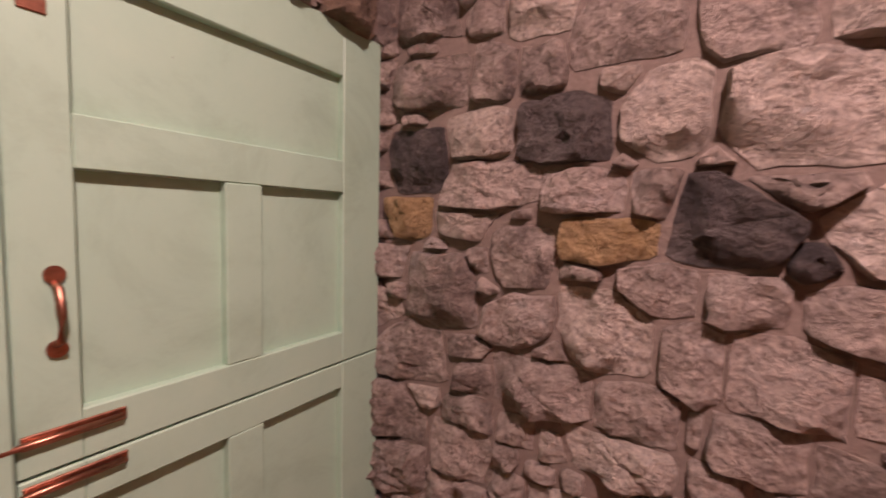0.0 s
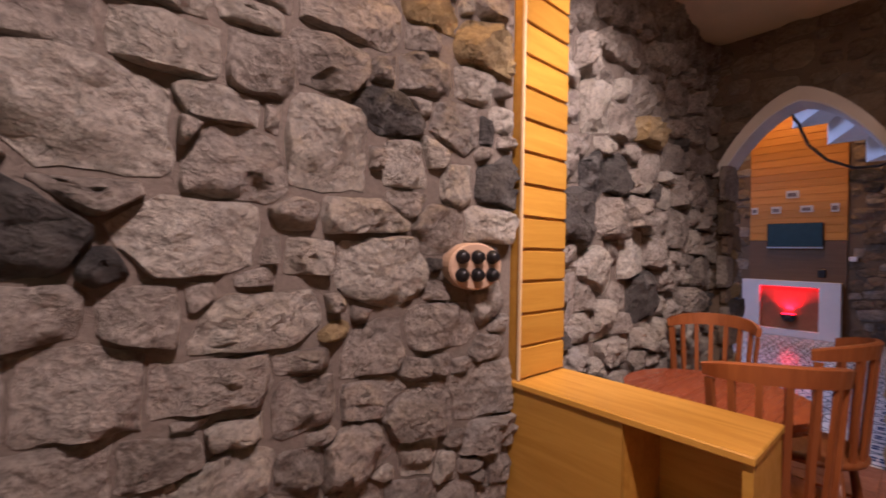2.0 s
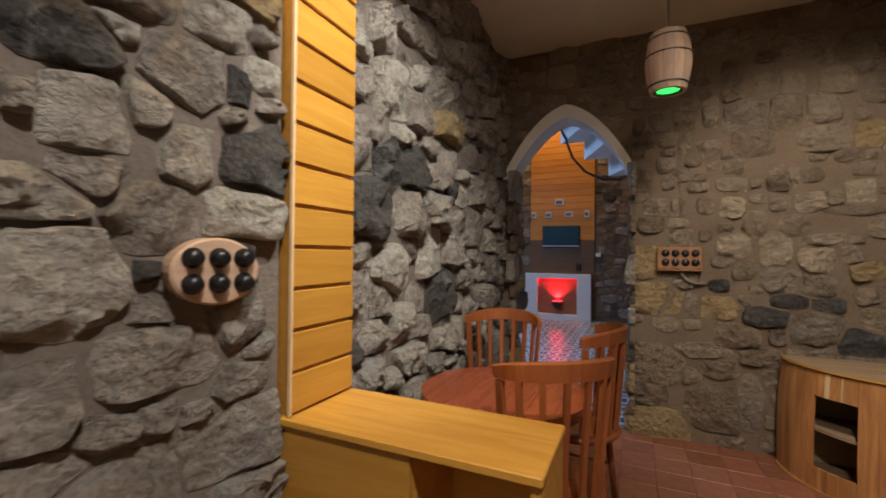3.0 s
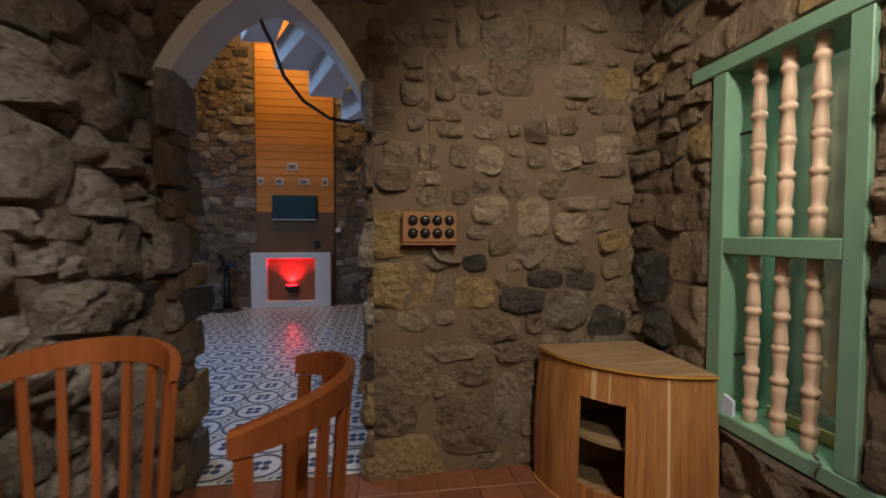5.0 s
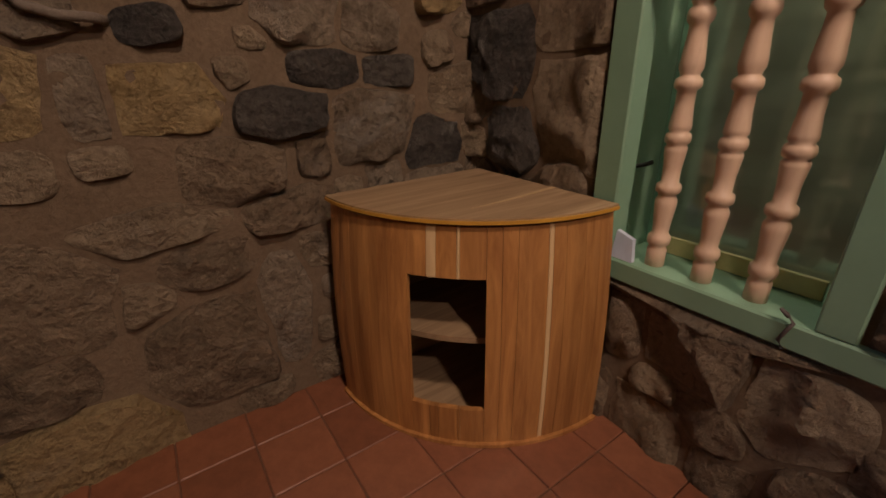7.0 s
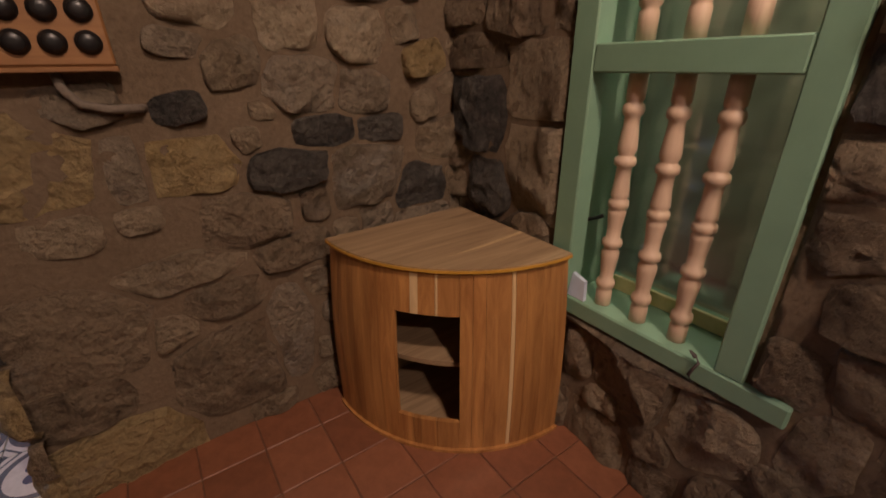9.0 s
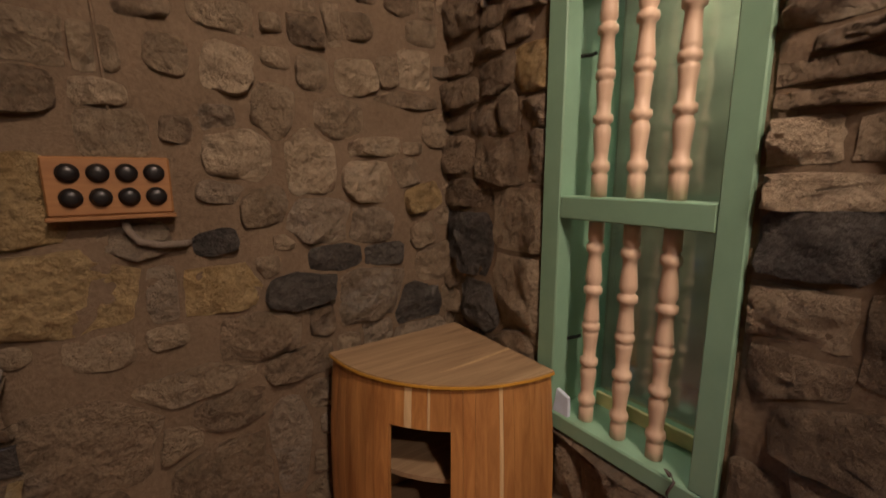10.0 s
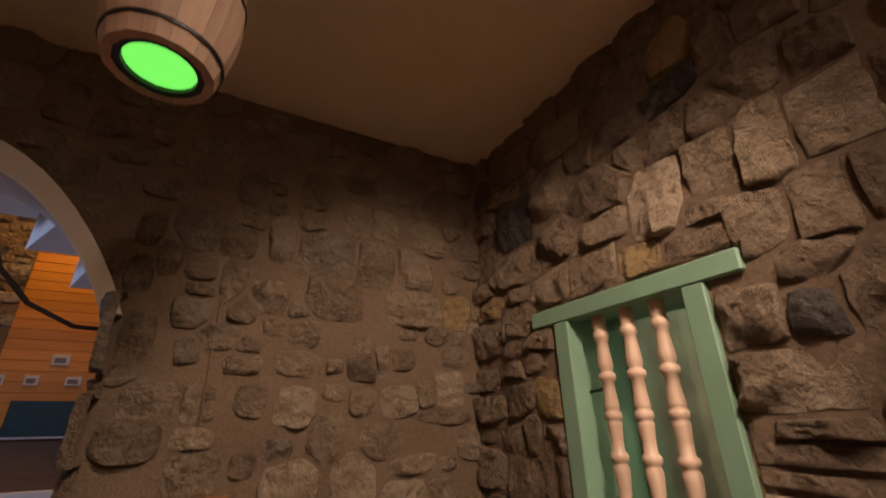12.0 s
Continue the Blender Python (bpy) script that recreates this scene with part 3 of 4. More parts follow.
disc = thing("round_switch_board", "oval pale wooden board with six black round switches", "switch board", (0.14, 1.232, 1.296))
part("board", lathe([(0.084, -0.07), (0.084, 0.010), (0.078, 0.016)], 32, axis="X", sx=1.25), DISCWOOD, disc)
for i in range(3):
    for j in range(2):
        switch(disc, (0.016, -0.058 + 0.060 * i, 0.034 - 0.063 * j), "X", 0.020)
disc.rotation_euler = (0, 0, radians(-16))

board = thing("switch_board", "rectangular wooden board with eight black round switches", "switch board", (1.382, FAR - 0.045, 1.328))
part("board", box(-0.142, -0.012, -0.08, 0.142, 0.05, 0.08, 0.005), BOARDWOOD, board)
part("base_strip", box(-0.146, -0.022, -0.092, 0.146, 0.03, -0.0805, 0.002), BOARDWOOD, board)
for i in range(4):
    for j in range(2):
        switch(board, (-0.088 + 0.0635 * i, -0.012, 0.036 - 0.066 * j), "Y", 0.021, 0.6)
conduit = tagged(part("conduit", tube([(1.40, FAR - 0.02, 1.235), (1.405, FAR - 0.035, 1.20), (1.43, FAR - 0.042, 1.165), (1.48, FAR - 0.04, 1.15), (1.54, FAR - 0.03, 1.148), (1.56, FAR + 0.01, 1.145)], 0.011), MORTAR, smooth=True),
                 "short bent grey cable conduit below the switch board", "conduit")


chase = tagged(part("cable_conduit", tube([(1.392, FAR - 0.008, 1.40), (1.396, FAR - 0.012, 1.6), (1.389, FAR - 0.01, 1.85), (1.393, FAR - 0.01, 2.2)], 0.0045), MORTAR_BROWN, smooth=True),
               "thin brown cable running up the stones above the switch board", "cable")


# ---- pointed arch trim ----
def arch_trim():
    a = thing("arch_trim", "white painted plaster band round the pointed archway", "arch", (0, FAR, 0), kind="structure")
    inner, outer = arch_curve(0.112, 1.045, 1.985, 2.47), arch_curve(0.046, 1.095, 1.985, 2.566)
    bm = prism(outer + inner[::-1], -0.045, -0.002, lambda u, v, h: (u, h, v))
    part("face_band", bm, CREAM, a, "cream edge band")
    shell = arch_curve(0.122, 1.035, 1.985, 2.458)
    bm = prism(inner + shell[::-1], -0.044, 0.21, lambda u, v, h: (u, h, v))
    part("soffit", bm, WHITE, a, "white plastered underside")
    return a


arch_trim()


# ---- green window with turned bars ----
def baluster_profile(h, r):
    """Two mirrored vase turnings with rings between them."""
    half = [(0.92, 0.0), (0.92, 0.09), (0.74, 0.10), (1.02, 0.112), (1.1, 0.128), (1.02, 0.144), (0.76, 0.154), (0.80, 0.19), (0.98, 0.255), (1.0, 0.28), (0.80, 0.296), (0.80, 0.303), (1.1, 0.312), (1.14, 0.325), (1.1, 0.338), (0.78, 0.347), (0.80, 0.40), (0.96, 0.455), (0.98, 0.468), (0.80, 0.478), (1.06, 0.486), (1.12, 0.5)]
    pts = half + [(a, 1 - b) for a, b in half[-2::-1]]
    return [(r * a, h * b) for a, b in pts]


def green_window():
    w = thing("window_1", "green painted wooden window with turned wooden bars", "window", (RIGHT, 0, 0), kind="structure")
    f0, f1 = -0.012, 0.30
    for a, b in ((3.405, 3.478), (2.880, 2.945)):
        part("stile", box(f0, a, 0.545, 0.06, b, 1.972, 0.004), GREEN, w)
    part("head_beam", box(f0 - 0.003, 2.772, 1.9725, 0.06, 3.602, 2.036, 0.005), GREEN, w)
    part("sill_beam", box(f0 - 0.003, 2.782, 0.485, 0.06, 3.50, 0.5445, 0.005), GREEN, w)
    part("mid_rail", box(f0 + 0.001, 2.9455, 1.216, 0.06, 3.4045, 1.286, 0.004), GREEN, w)
    part("lining", box(0.0605, 3.425, 0.52, f1, 3.459, 2.018), GREEN, w)
    part("lining", box(0.0605, 2.901, 0.52, f1, 2.925, 2.018), GREEN, w)
    part("lining", box(0.0605, 2.9255, 1.99, f1, 3.4245, 2.0185), GREEN, w)
    part("lining", box(0.0605, 2.9255, 0.502, f1, 3.4245, 0.528), GREEN, w)
    for z0, z1 in ((0.5285, 1.2395), (1.2405, 1.989)):
        pane = part("pane", box(0.205, 2.9755, z0, 0.209, 3.4245, z1), GLASS, w, "greenish reflecting glass pane")
        pane.visible_shadow = False
    part("glazing_bead", box(0.19, 2.9255, 0.5285, 0.225, 2.975, 1.989, 0.003), GREEN, w)
    part("sill_strip", box(0.176, 2.98, 0.5285, 0.188, 3.36, 0.578, 0.002), plain("pale_yellow_strip", (0.62, 0.58, 0.30), 0.6), w, "pale yellow strip standing on the sill")
    for y in (3.302, 3.183, 3.066):
        for z0, z1 in ((0.5285, 1.2155), (1.2865, 1.989)):
            part("turned_bar", lathe(baluster_profile(z1 - z0, 0.0255), 18, (0.042, y, z0)), TURNED, w, "pale pink turned wooden bar", True)
    for z in (1.72, 0.78):
        part("hinge_pin", tube([(0.075, 3.424, z), (0.11, 3.405, z + 0.006), (0.12, 3.395, z + 0.012)], 0.006), DARKMETAL, w)
    return w


green_window()
note = tagged(part("folded_leaflet", prism([(3.401, 0.546), (3.338, 0.546), (3.352, 0.604), (3.403, 0.618)], RIGHT - 0.006, RIGHT + 0.008, lambda u, v, h: (h + (v - 0.546) * 0.25, u, v)), plain("pale_paper", (0.46, 0.51, 0.62), 0.6)),
              "small pale folded leaflet leaning on the window sill", "leaflet")


hook = thing("wall_hook", "small shiny metal hook nailed to the stone wall", "hook", (RIGHT - 0.03, 3.785, 2.0))
HOOKMETAL = plain("pale_worn_metal", (0.6, 0.56, 0.5), 0.3, 1.0, var=0.2, scale=60)
part("plate", box(-0.002, -0.008, -0.045, 0.04, 0.008, 0.03, 0.002), HOOKMETAL, hook)
part("prong", tube([(0.0, 0, -0.02), (-0.02, 0, -0.035), (-0.03, 0, -0.025), (-0.032, 0, -0.008)], 0.004), HOOKMETAL, hook, smooth=True)
knot = tagged(part("cord_knot", tube([(RIGHT - 0.022, 2.985, 0.56), (RIGHT - 0.02, 3.0, 0.572), (RIGHT - 0.012, 2.99, 0.562), (RIGHT - 0.02, 2.975, 0.55), (RIGHT - 0.024, 2.982, 0.53), (RIGHT - 0.022, 2.99, 0.505), (RIGHT - 0.024, 2.98, 0.49)], 0.004), ROPE, smooth=True),
              "dark knotted cord end hanging over the window sill", "cord")


# ---- corner cabinet ----
def corner_cabinet():
    c = thing("corner_cabinet", "quarter-round bulging cedar corner cabinet with an open two-shelf niche", "cabinet", (2.53, 3.955, 0))
    H, R = 0.689, 0.545

    def rad(z):
        t = z / H
        return R + 0.040 - 0.026 * t + 0.055 * t * (1 - t)

    def wedge(z0, z1, r, bm=None, n=26):
        pts = [(0, 0)] + [(-r * math.cos(a), -r * math.sin(a)) for a in (math.pi / 2 * k / n for k in range(n + 1))]
        return prism(pts, z0, z1, lambda u, v, h: (u, v, h), bm)

    part("top", wedge(H, H + 0.016, R + 0.028), CEDARTOP, c, "dusty plywood-brown quarter-round top")
    part("top_stripe", prism([(-0.325, -0.368), (-0.20, -0.364), (0.0, -0.346), (0.0, -0.362), (-0.20, -0.374)], H + 0.0162, H + 0.0176, lambda u, v, h: (u, v, h)), SAPWOOD, c, "pale sapwood stripe")
    part("top_edge", wedge(H + 0.002, H + 0.011, R + 0.031), PINEX, c, "orange edge lipping")
    part("bottom_edge", wedge(0.0, 0.012, R + 0.052), CEDAR, c)
    part("bottom", wedge(0.0125, 0.05, R - 0.02), CEDARTOP, c)
    part("shelf", wedge(0.325, 0.343, R - 0.012), CEDARTOP, c)
    part("back", box(-R, -0.02, 0.0505, 0, 0.0, H - 0.009), CEDARTOP, c)
    part("back", box(-0.02, -R, 0.0505, 0, -0.0205, H - 0.009), CEDARTOP, c)
    # staves, thin ones among broad ones, with the niche left open
    edges = (0, 5, 11, 19, 26, 32, 37.4, 40.0, 45.4, 46.2, 53, 57, 61, 69, 70.3, 74, 80, 85, 90)
    pale = {37.4: "upper", 45.4: "upper", 69: "all"}
    for e0, e1 in zip(edges, edges[1:]):
        a, b = radians(e0), radians(e1)
        spans = ((0.0125, H - 0.0085),) if e0 < 32 or e0 >= 53 else ((0.0125, 0.135), (0.545, H - 0.0085))
        for z0, z1 in spans:
            bm = bmesh.new()
            rows = []
            for k in range(9):
                z = z0 + (z1 - z0) * k / 8
                r = rad(z)
                row = []
                for t, rr in ((a + 0.0008, r - 0.016), (a + 0.0008, r), ((a + b) / 2, r + 0.0012), (b - 0.0008, r), (b - 0.0008, r - 0.016)):
                    row.append(bm.verts.new((-rr * math.cos(t), -rr * math.sin(t), z)))
                rows.append(row)
            for r0, r1 in zip(rows, rows[1:]):
                for k in range(5):
                    bm.faces.new((r0[k], r0[(k + 1) % 5], r1[(k + 1) % 5], r1[k]))
            bm.faces.new(rows[0][::-1])
            bm.faces.new(rows[-1])
            bmesh.ops.recalc_face_normals(bm, faces=bm.faces)
            part("stave", bm, SAPWOOD if pale.get(e0) == "all" or (e0 in pale and z0 > 0.3) else CEDAR, c)
    return c


corner_cabinet()


# ---- table and chairs ----
def round_table():
    t = thing("round_table", "round red-stained wooden table with a plank top", "table", (0.54, 2.41, 0))
    n, R = 7, 0.38
    for k in range(n):
        x0, x1 = -R + 2 * R * k / n, -R + 2 * R * (k + 1) / n - 0.0015
        pts = []
        m = 8
        for q in range(m + 1):
            x = x0 + (x1 - x0) * q / m
            pts.append((x, -math.sqrt(max(R * R - x * x, 0.0004))))
        pts += [(x, -y) for x, y in pts[::-1]]
        part("plank", prism(pts, 0.692, 0.72, lambda u, v, h: (u, v, h)), REDWOOD, t)
    part("rim", lathe([(R - 0.03, 0.665), (R - 0.012, 0.665), (R - 0.012, 0.6915), (R - 0.03, 0.6915), (R - 0.03, 0.665)], 40, cap=False), REDWOOD, t)
    part("pedestal", lathe([(0.05, 0.02), (0.055, 0.1), (0.035, 0.2), (0.05, 0.42), (0.04, 0.6), (0.10, 0.665)], 20), REDWOOD, t, smooth=True)
    for k in range(4):
        a = math.pi / 4 + k * math.pi / 2
        d = Vector((math.cos(a), math.sin(a), 0))
        part("foot", tube([d * 0.04 + Vector((0, 0, 0.12)), d * 0.17 + Vector((0, 0, 0.075)), d * 0.28 + Vector((0, 0, 0.022))], [0.03, 0.026, 0.022]), REDWOOD, t, smooth=True)
    return t


def captains_chair(m):
    """Chair with a curved top rail on slats; it faces +y of its own, origin under the seat."""
    c = thing("dining_chair", "reddish-brown wooden chair with a curved slatted back", "chair", group="chairs round the table")
    zr = 0.952
    n = 18
    ang = [radians(-166 + 150 * k / n) for k in range(n + 1)]
    R = 0.24
    bm = bmesh.new()
    rows = []
    for k, a in enumerate(ang):
        e = abs(2 * k / n - 1)
        hh = 0.036 - 0.012 * e ** 3
        drop = 0.03 * e ** 2
        row = []
        for rr, zz in ((R - 0.013, -hh), (R + 0.009, -hh), (R + 0.017, hh - 0.006), (R + 0.008, hh), (R - 0.008, hh)):
            row.append(bm.verts.new((rr * math.cos(a), rr * math.sin(a), zr - drop + zz)))
        rows.append(row)
    for r0, r1 in zip(rows, rows[1:]):
        for k in range(5):
            bm.faces.new((r0[k], r0[(k + 1) % 5], r1[(k + 1) % 5], r1[k]))
    bm.faces.new(rows[0][::-1])
    bm.faces.new(rows[-1])
    bmesh.ops.recalc_face_normals(bm, faces=bm.faces)
    part("top_rail", bm, CHAIRWOOD, c, smooth=False)
    for k in range(8):
        a = radians(-160 + 138 * k / 7)
        post = k in (0, 7)
        e = abs(2 * k / 7 - 1)
        top = Vector((R * math.cos(a), R * math.sin(a), zr - 0.03 - 0.03 * e ** 2))
        low = Vector((0.205 * math.cos(a), 0.205 * math.sin(a), 0.452))
        w = 0.017 if post else 0.011
        bm = bmesh.new()
        t = Vector((-math.sin(a), math.cos(a), 0))
        o = Vector((math.cos(a), math.sin(a), 0))
        lo = [bm.verts.new(low + t * i * w + o * j * 0.008) for i, j in ((-1, -1), (1, -1), (1, 1), (-1, 1))]
        hi = [bm.verts.new(top + t * i * w + o * j * 0.008) for i, j in ((-1, -1), (1, -1), (1, 1), (-1, 1))]
        for q in range(4):
            bm.faces.new((lo[q], lo[(q + 1) % 4], hi[(q + 1) % 4], hi[q]))
        bm.faces.new(lo[::-1])
        bm.faces.new(hi)
        part("slat", bm, CHAIRWOOD, c)
    part("seat", lathe([(0.19, 0.425), (0.225, 0.43), (0.232, 0.445), (0.225, 0.458), (0.12, 0.452), (0.01, 0.45)], 28, sy=0.97), CHAIRWOOD, c, smooth=True)
    for sx in (-1, 1):
        for sy in (-1, 1):
            part("leg", tube([(sx * 0.14, sy * 0.135, 0.43), (sx * 0.165, sy * 0.16, 0.22), (sx * 0.185, sy * 0.18, 0.0)], [0.017, 0.020, 0.015]), CHAIRWOOD, c, smooth=True)
        part("stretcher", tube([(sx * 0.168, -0.163, 0.2), (sx * 0.168, 0.163, 0.2)], 0.009), CHAIRWOOD, c, smooth=True)
    c.matrix_basis = m
    return c


round_table()
chair = captains_chair(pose(0.775, 2.185, 0, 0, 0, 40))
copy_thing(chair, pose(0.81, 2.855, 0, 0, 0, 87))
copy_thing(chair, pose(0.345, 2.98, 0, 0, 0, 184))


# ---- barrel lamp ----
def barrel_lamp():
    b = thing("barrel_pendant_lamp", "small wooden barrel pendant lamp glowing green inside", "lamp", (1.242, 2.945, 2.185))
    H, n = 0.30, 14
    for k in range(n):
        a0, a1 = 2 * math.pi * k / n + 0.003, 2 * math.pi * (k + 1) / n - 0.003
        bm = bmesh.new()
        rows = []
        for q in range(9):
            z = H * q / 8
            r = 0.082 + 0.026 * math.sin(math.pi * q / 8)
            rows.append([bm.verts.new((rr * math.cos(a), rr * math.sin(a), z)) for a, rr in ((a0, r - 0.014), (a0, r), ((a0 + a1) / 2, r + 0.0015), (a1, r), (a1, r - 0.014))])
        for r0, r1 in zip(rows, rows[1:]):
            for k2 in range(5):
                bm.faces.new((r0[k2], r0[(k2 + 1) % 5], r1[(k2 + 1) % 5], r1[k2]))
        bm.faces.new(rows[0][::-1])
        bm.faces.new(rows[-1])
        bmesh.ops.recalc_face_normals(bm, faces=bm.faces)
        part("stave", bm, BARRELWOOD, b)
    for z, r in ((0.032, 0.0905), (0.18, 0.1065), (0.268, 0.0905)):
        part("hoop", lathe([(r - 0.001, z - 0.0035), (r + 0.003, z - 0.0035), (r + 0.003, z + 0.0035), (r - 0.001, z + 0.0035), (r - 0.001, z - 0.0035)], 32, cap=False), DARKMETAL, b)
    part("bottom_ring", lathe([(0.071, 0.004), (0.056, 0.004), (0.056, 0.03), (0.071, 0.03), (0.071, 0.004)], 32, cap=False), DARKMETAL, b)
    part("glow_disc", lathe([(0.0555, 0.012), (0.054, 0.016)], 32), GREENGLOW, b, "bright green glowing opening")
    part("top_lid", lathe([(0.076, 0.272), (0.076, 0.291)], 28), BARRELWOOD, b)
    part("cord", tube([(0, 0, 0.285), (0, 0, CEIL - 2.185)], 0.005), ROPE, b)
    return b


barrel_lamp()


# ---- far room: stair, panel, screen, hearth panel, fan ----
def winder_stair():
    s = thing("winder_stair", "white plastered winder stair seen from below", "stair")
    for k in range(-1, 8):
        z = 2.2 + 0.2 * (k)
        x = 0.82 - 0.255 * k
        sk = 0.20 + 0.10 * min(k, 2) if k >= 0 else 0.05
        pts = [(x, 5.4), (x + 0.255, 5.4), (x + 0.255 + max(sk - 0.1, 0.02), 4.9 if k == 0 else 4.62), (x + sk, 4.62 if k > 0 else 4.95)]
        if k == -1:
            continue
        part("step", prism(pts, z, z + 0.21, lambda u, v, h: (u, v, h)), WHITE, s)
    part("stringer", prism([(1.03, 4.55), (1.10, 4.55), (1.10, 5.4), (1.03, 5.4)], 2.12, 2.42, lambda u, v, h: (u, v, h)), WHITE, s)
    return s


winder_stair()
bm = box(-0.97, FARROOM - 0.03, 1.64, 0.33, FARROOM, 5.15)
panel = thing("pine_wall_panel", "tall orange pine board panel over a brown lower board", "wall panel")
part("backing", bm, PINEF, panel)
for k in range(27):
    part("board", box(-0.97, FARROOM - 0.045, 1.645 + 0.13 * k, 0.33, FARROOM - 0.0305, 1.645 + 0.13 * (k + 1) - 0.008, 0.002), PINEF, panel)
part("lower_board", box(-0.97, FARROOM - 0.04, 0.0, 0.33, FARROOM, 1.639), BROWNBOARD, panel, "plain brown lower board")

tv = thing("television", "flat black television on the pine panel", "television", (-0.33, FARROOM - 0.05, 1.51))
part("housing", box(-0.375, -0.045, 0, 0.375, 0.0, 0.43, 0.006), BLACK, tv)
# bluish daylight reflection is put into the base colour of the switched-off screen
SCREEN = plain("dark_screen_blue_reflection", (0.025, 0.07, 0.095), 0.18, var=0.1, bumpy=0)
part("screen", box(-0.36, -0.049, 0.03, 0.36, -0.0455, 0.418), SCREEN, tv)
part("bottom_bezel", box(-0.375, -0.052, -0.004, 0.375, -0.046, 0.02), plain("silver_bezel", (0.6, 0.65, 0.7), 0.3, 0.6), tv)

hearth = thing("hearth_panel", "white rectangular hearth surround with a red-lit niche", "fireplace", (-0.382, FARROOM - 0.05, 0))
for a in ((-0.66, 0.0, -0.40, 0.945), (0.395, 0.0, 0.66, 0.945)):
    part("jamb", box(a[0], -0.14, a[1], a[2], 0.0, a[3], 0.004), WHITE, hearth)
part("lintel", box(-0.3995, -0.14, 0.845, 0.3945, 0.0, 0.945, 0.004), WHITE, hearth)
part("base", box(-0.3995, -0.14, 0.0, 0.3945, 0.0, 0.11, 0.004), WHITE, hearth)
NICHE = plain("niche_board", (0.30, 0.12, 0.05), 0.6)
part("niche_back", box(-0.3995, -0.03, 0.1105, 0.3945, 0.0, 0.8445), NICHE, hearth)
part("lamp_cup", lathe([(0.06, 0.0), (0.10, 0.06), (0.11, 0.11), (0.09, 0.12)], 18, (0.0, -0.085, 0.25)), DARKMETAL, hearth, smooth=True)
part("light_bar", box(-0.085, -0.115, 0.372, 0.085, -0.06, 0.385, 0.003), REDGLOW, hearth, "red glowing light bar")
lamp("hearth_red_light", "SPOT", look((-0.382, FARROOM - 0.15, 0.40), (-0.382, FARROOM - 0.08, 0.9)), 75, (1.0, 0.01, 0.02), 0.03, spot=120)

for x, z, w, h in ((-0.90, 2.18, 0.10, 0.12), (-0.59, 2.18, 0.14, 0.12), (-0.175, 2.18, 0.17, 0.11), (0.18, 2.18, 0.10, 0.14), (-0.367, 2.44, 0.18, 0.13)):
    pic = thing("small_picture", "small pale framed picture pinned on the pine panel", "picture", (x, FARROOM - 0.052, z), group="pictures on the panel")
    part("frame", box(-w / 2, -0.008, -h / 2, w / 2, 0.006, h / 2, 0.002), plain("pale_frame", (0.6, 0.58, 0.56), 0.5), pic)
    part("print", box(-w * 0.36, -0.011, -h * 0.3, w * 0.3, -0.0085, h * 0.2), plain("dull_print", (0.16, 0.13, 0.12), 0.5, var=0.6, scale=40), pic)
socket = tagged(part("wall_socket", box(0.36, FARROOM - 0.09, 1.30, 0.45, FARROOM, 1.38, 0.005), WHITE), "small white socket box on the far stone wall", "socket")
# plain box in place of a small dark item of unknown kind
tagged(part("dark_bracket", box(-0.02, FARROOM - 0.075, 1.02, 0.08, FARROOM - 0.041, 1.16, 0.01), DARKMETAL), "small dark box of unknown use on the brown board", "bracket")

fan = thing("pedestal_fan", "dark pedestal fan standing against the far stone wall", "fan", (-1.37, 9.2, 0))
part("base", lathe([(0.23, 0.0), (0.22, 0.02), (0.06, 0.05), (0.03, 0.07)], 26), DARKMETAL, fan, smooth=True)
part("pole", tube([(0, 0, 0.05), (0, 0, 0.30), (0, 0, 0.72)], [0.075, 0.055, 0.045]), DARKMETAL, fan, smooth=True)
part("motor", lathe([(0.04, 0.0), (0.08, 0.03), (0.08, 0.12), (0.05, 0.16)], 18, (0, 0.06, 0.78), axis="Y"), DARKMETAL, fan, smooth=True)
for r in (0.05, 0.1, 0.15, 0.19):
    part("guard_ring", tube([(r * math.cos(2 * math.pi * k / 28), -0.12, 0.78 + r * math.sin(2 * math.pi * k / 28)) for k in range(29)], 0.004, 6), DARKMETAL, fan)
for k in range(3):
    a = 2 * math.pi * k / 3
    part("blade", prism([(0.02, -0.03), (0.16, -0.06), (0.18, 0.04), (0.02, 0.03)], -0.003, 0.003, lambda u, v, h: (u * math.cos(a) - v * math.sin(a), -0.09 + h + v * 0.2, 0.78 + u * math.sin(a) + v * math.cos(a))), DARKMETAL, fan)

cable = tagged(part("hanging_cable", tube([(0.50, 4.22, 2.445), (0.50, 4.3, 2.425), (0.51, 4.45, 2.40), (0.52, 4.5, 2.35), (0.56, 4.52, 2.24), (0.66, 4.6, 2.12), (0.80, 4.75, 2.06), (0.93, 4.9, 2.08), (1.0, 4.98, 2.12)], 0.011), ROPE, smooth=True),
               "dark sagging cable hung across the archway", "cable")

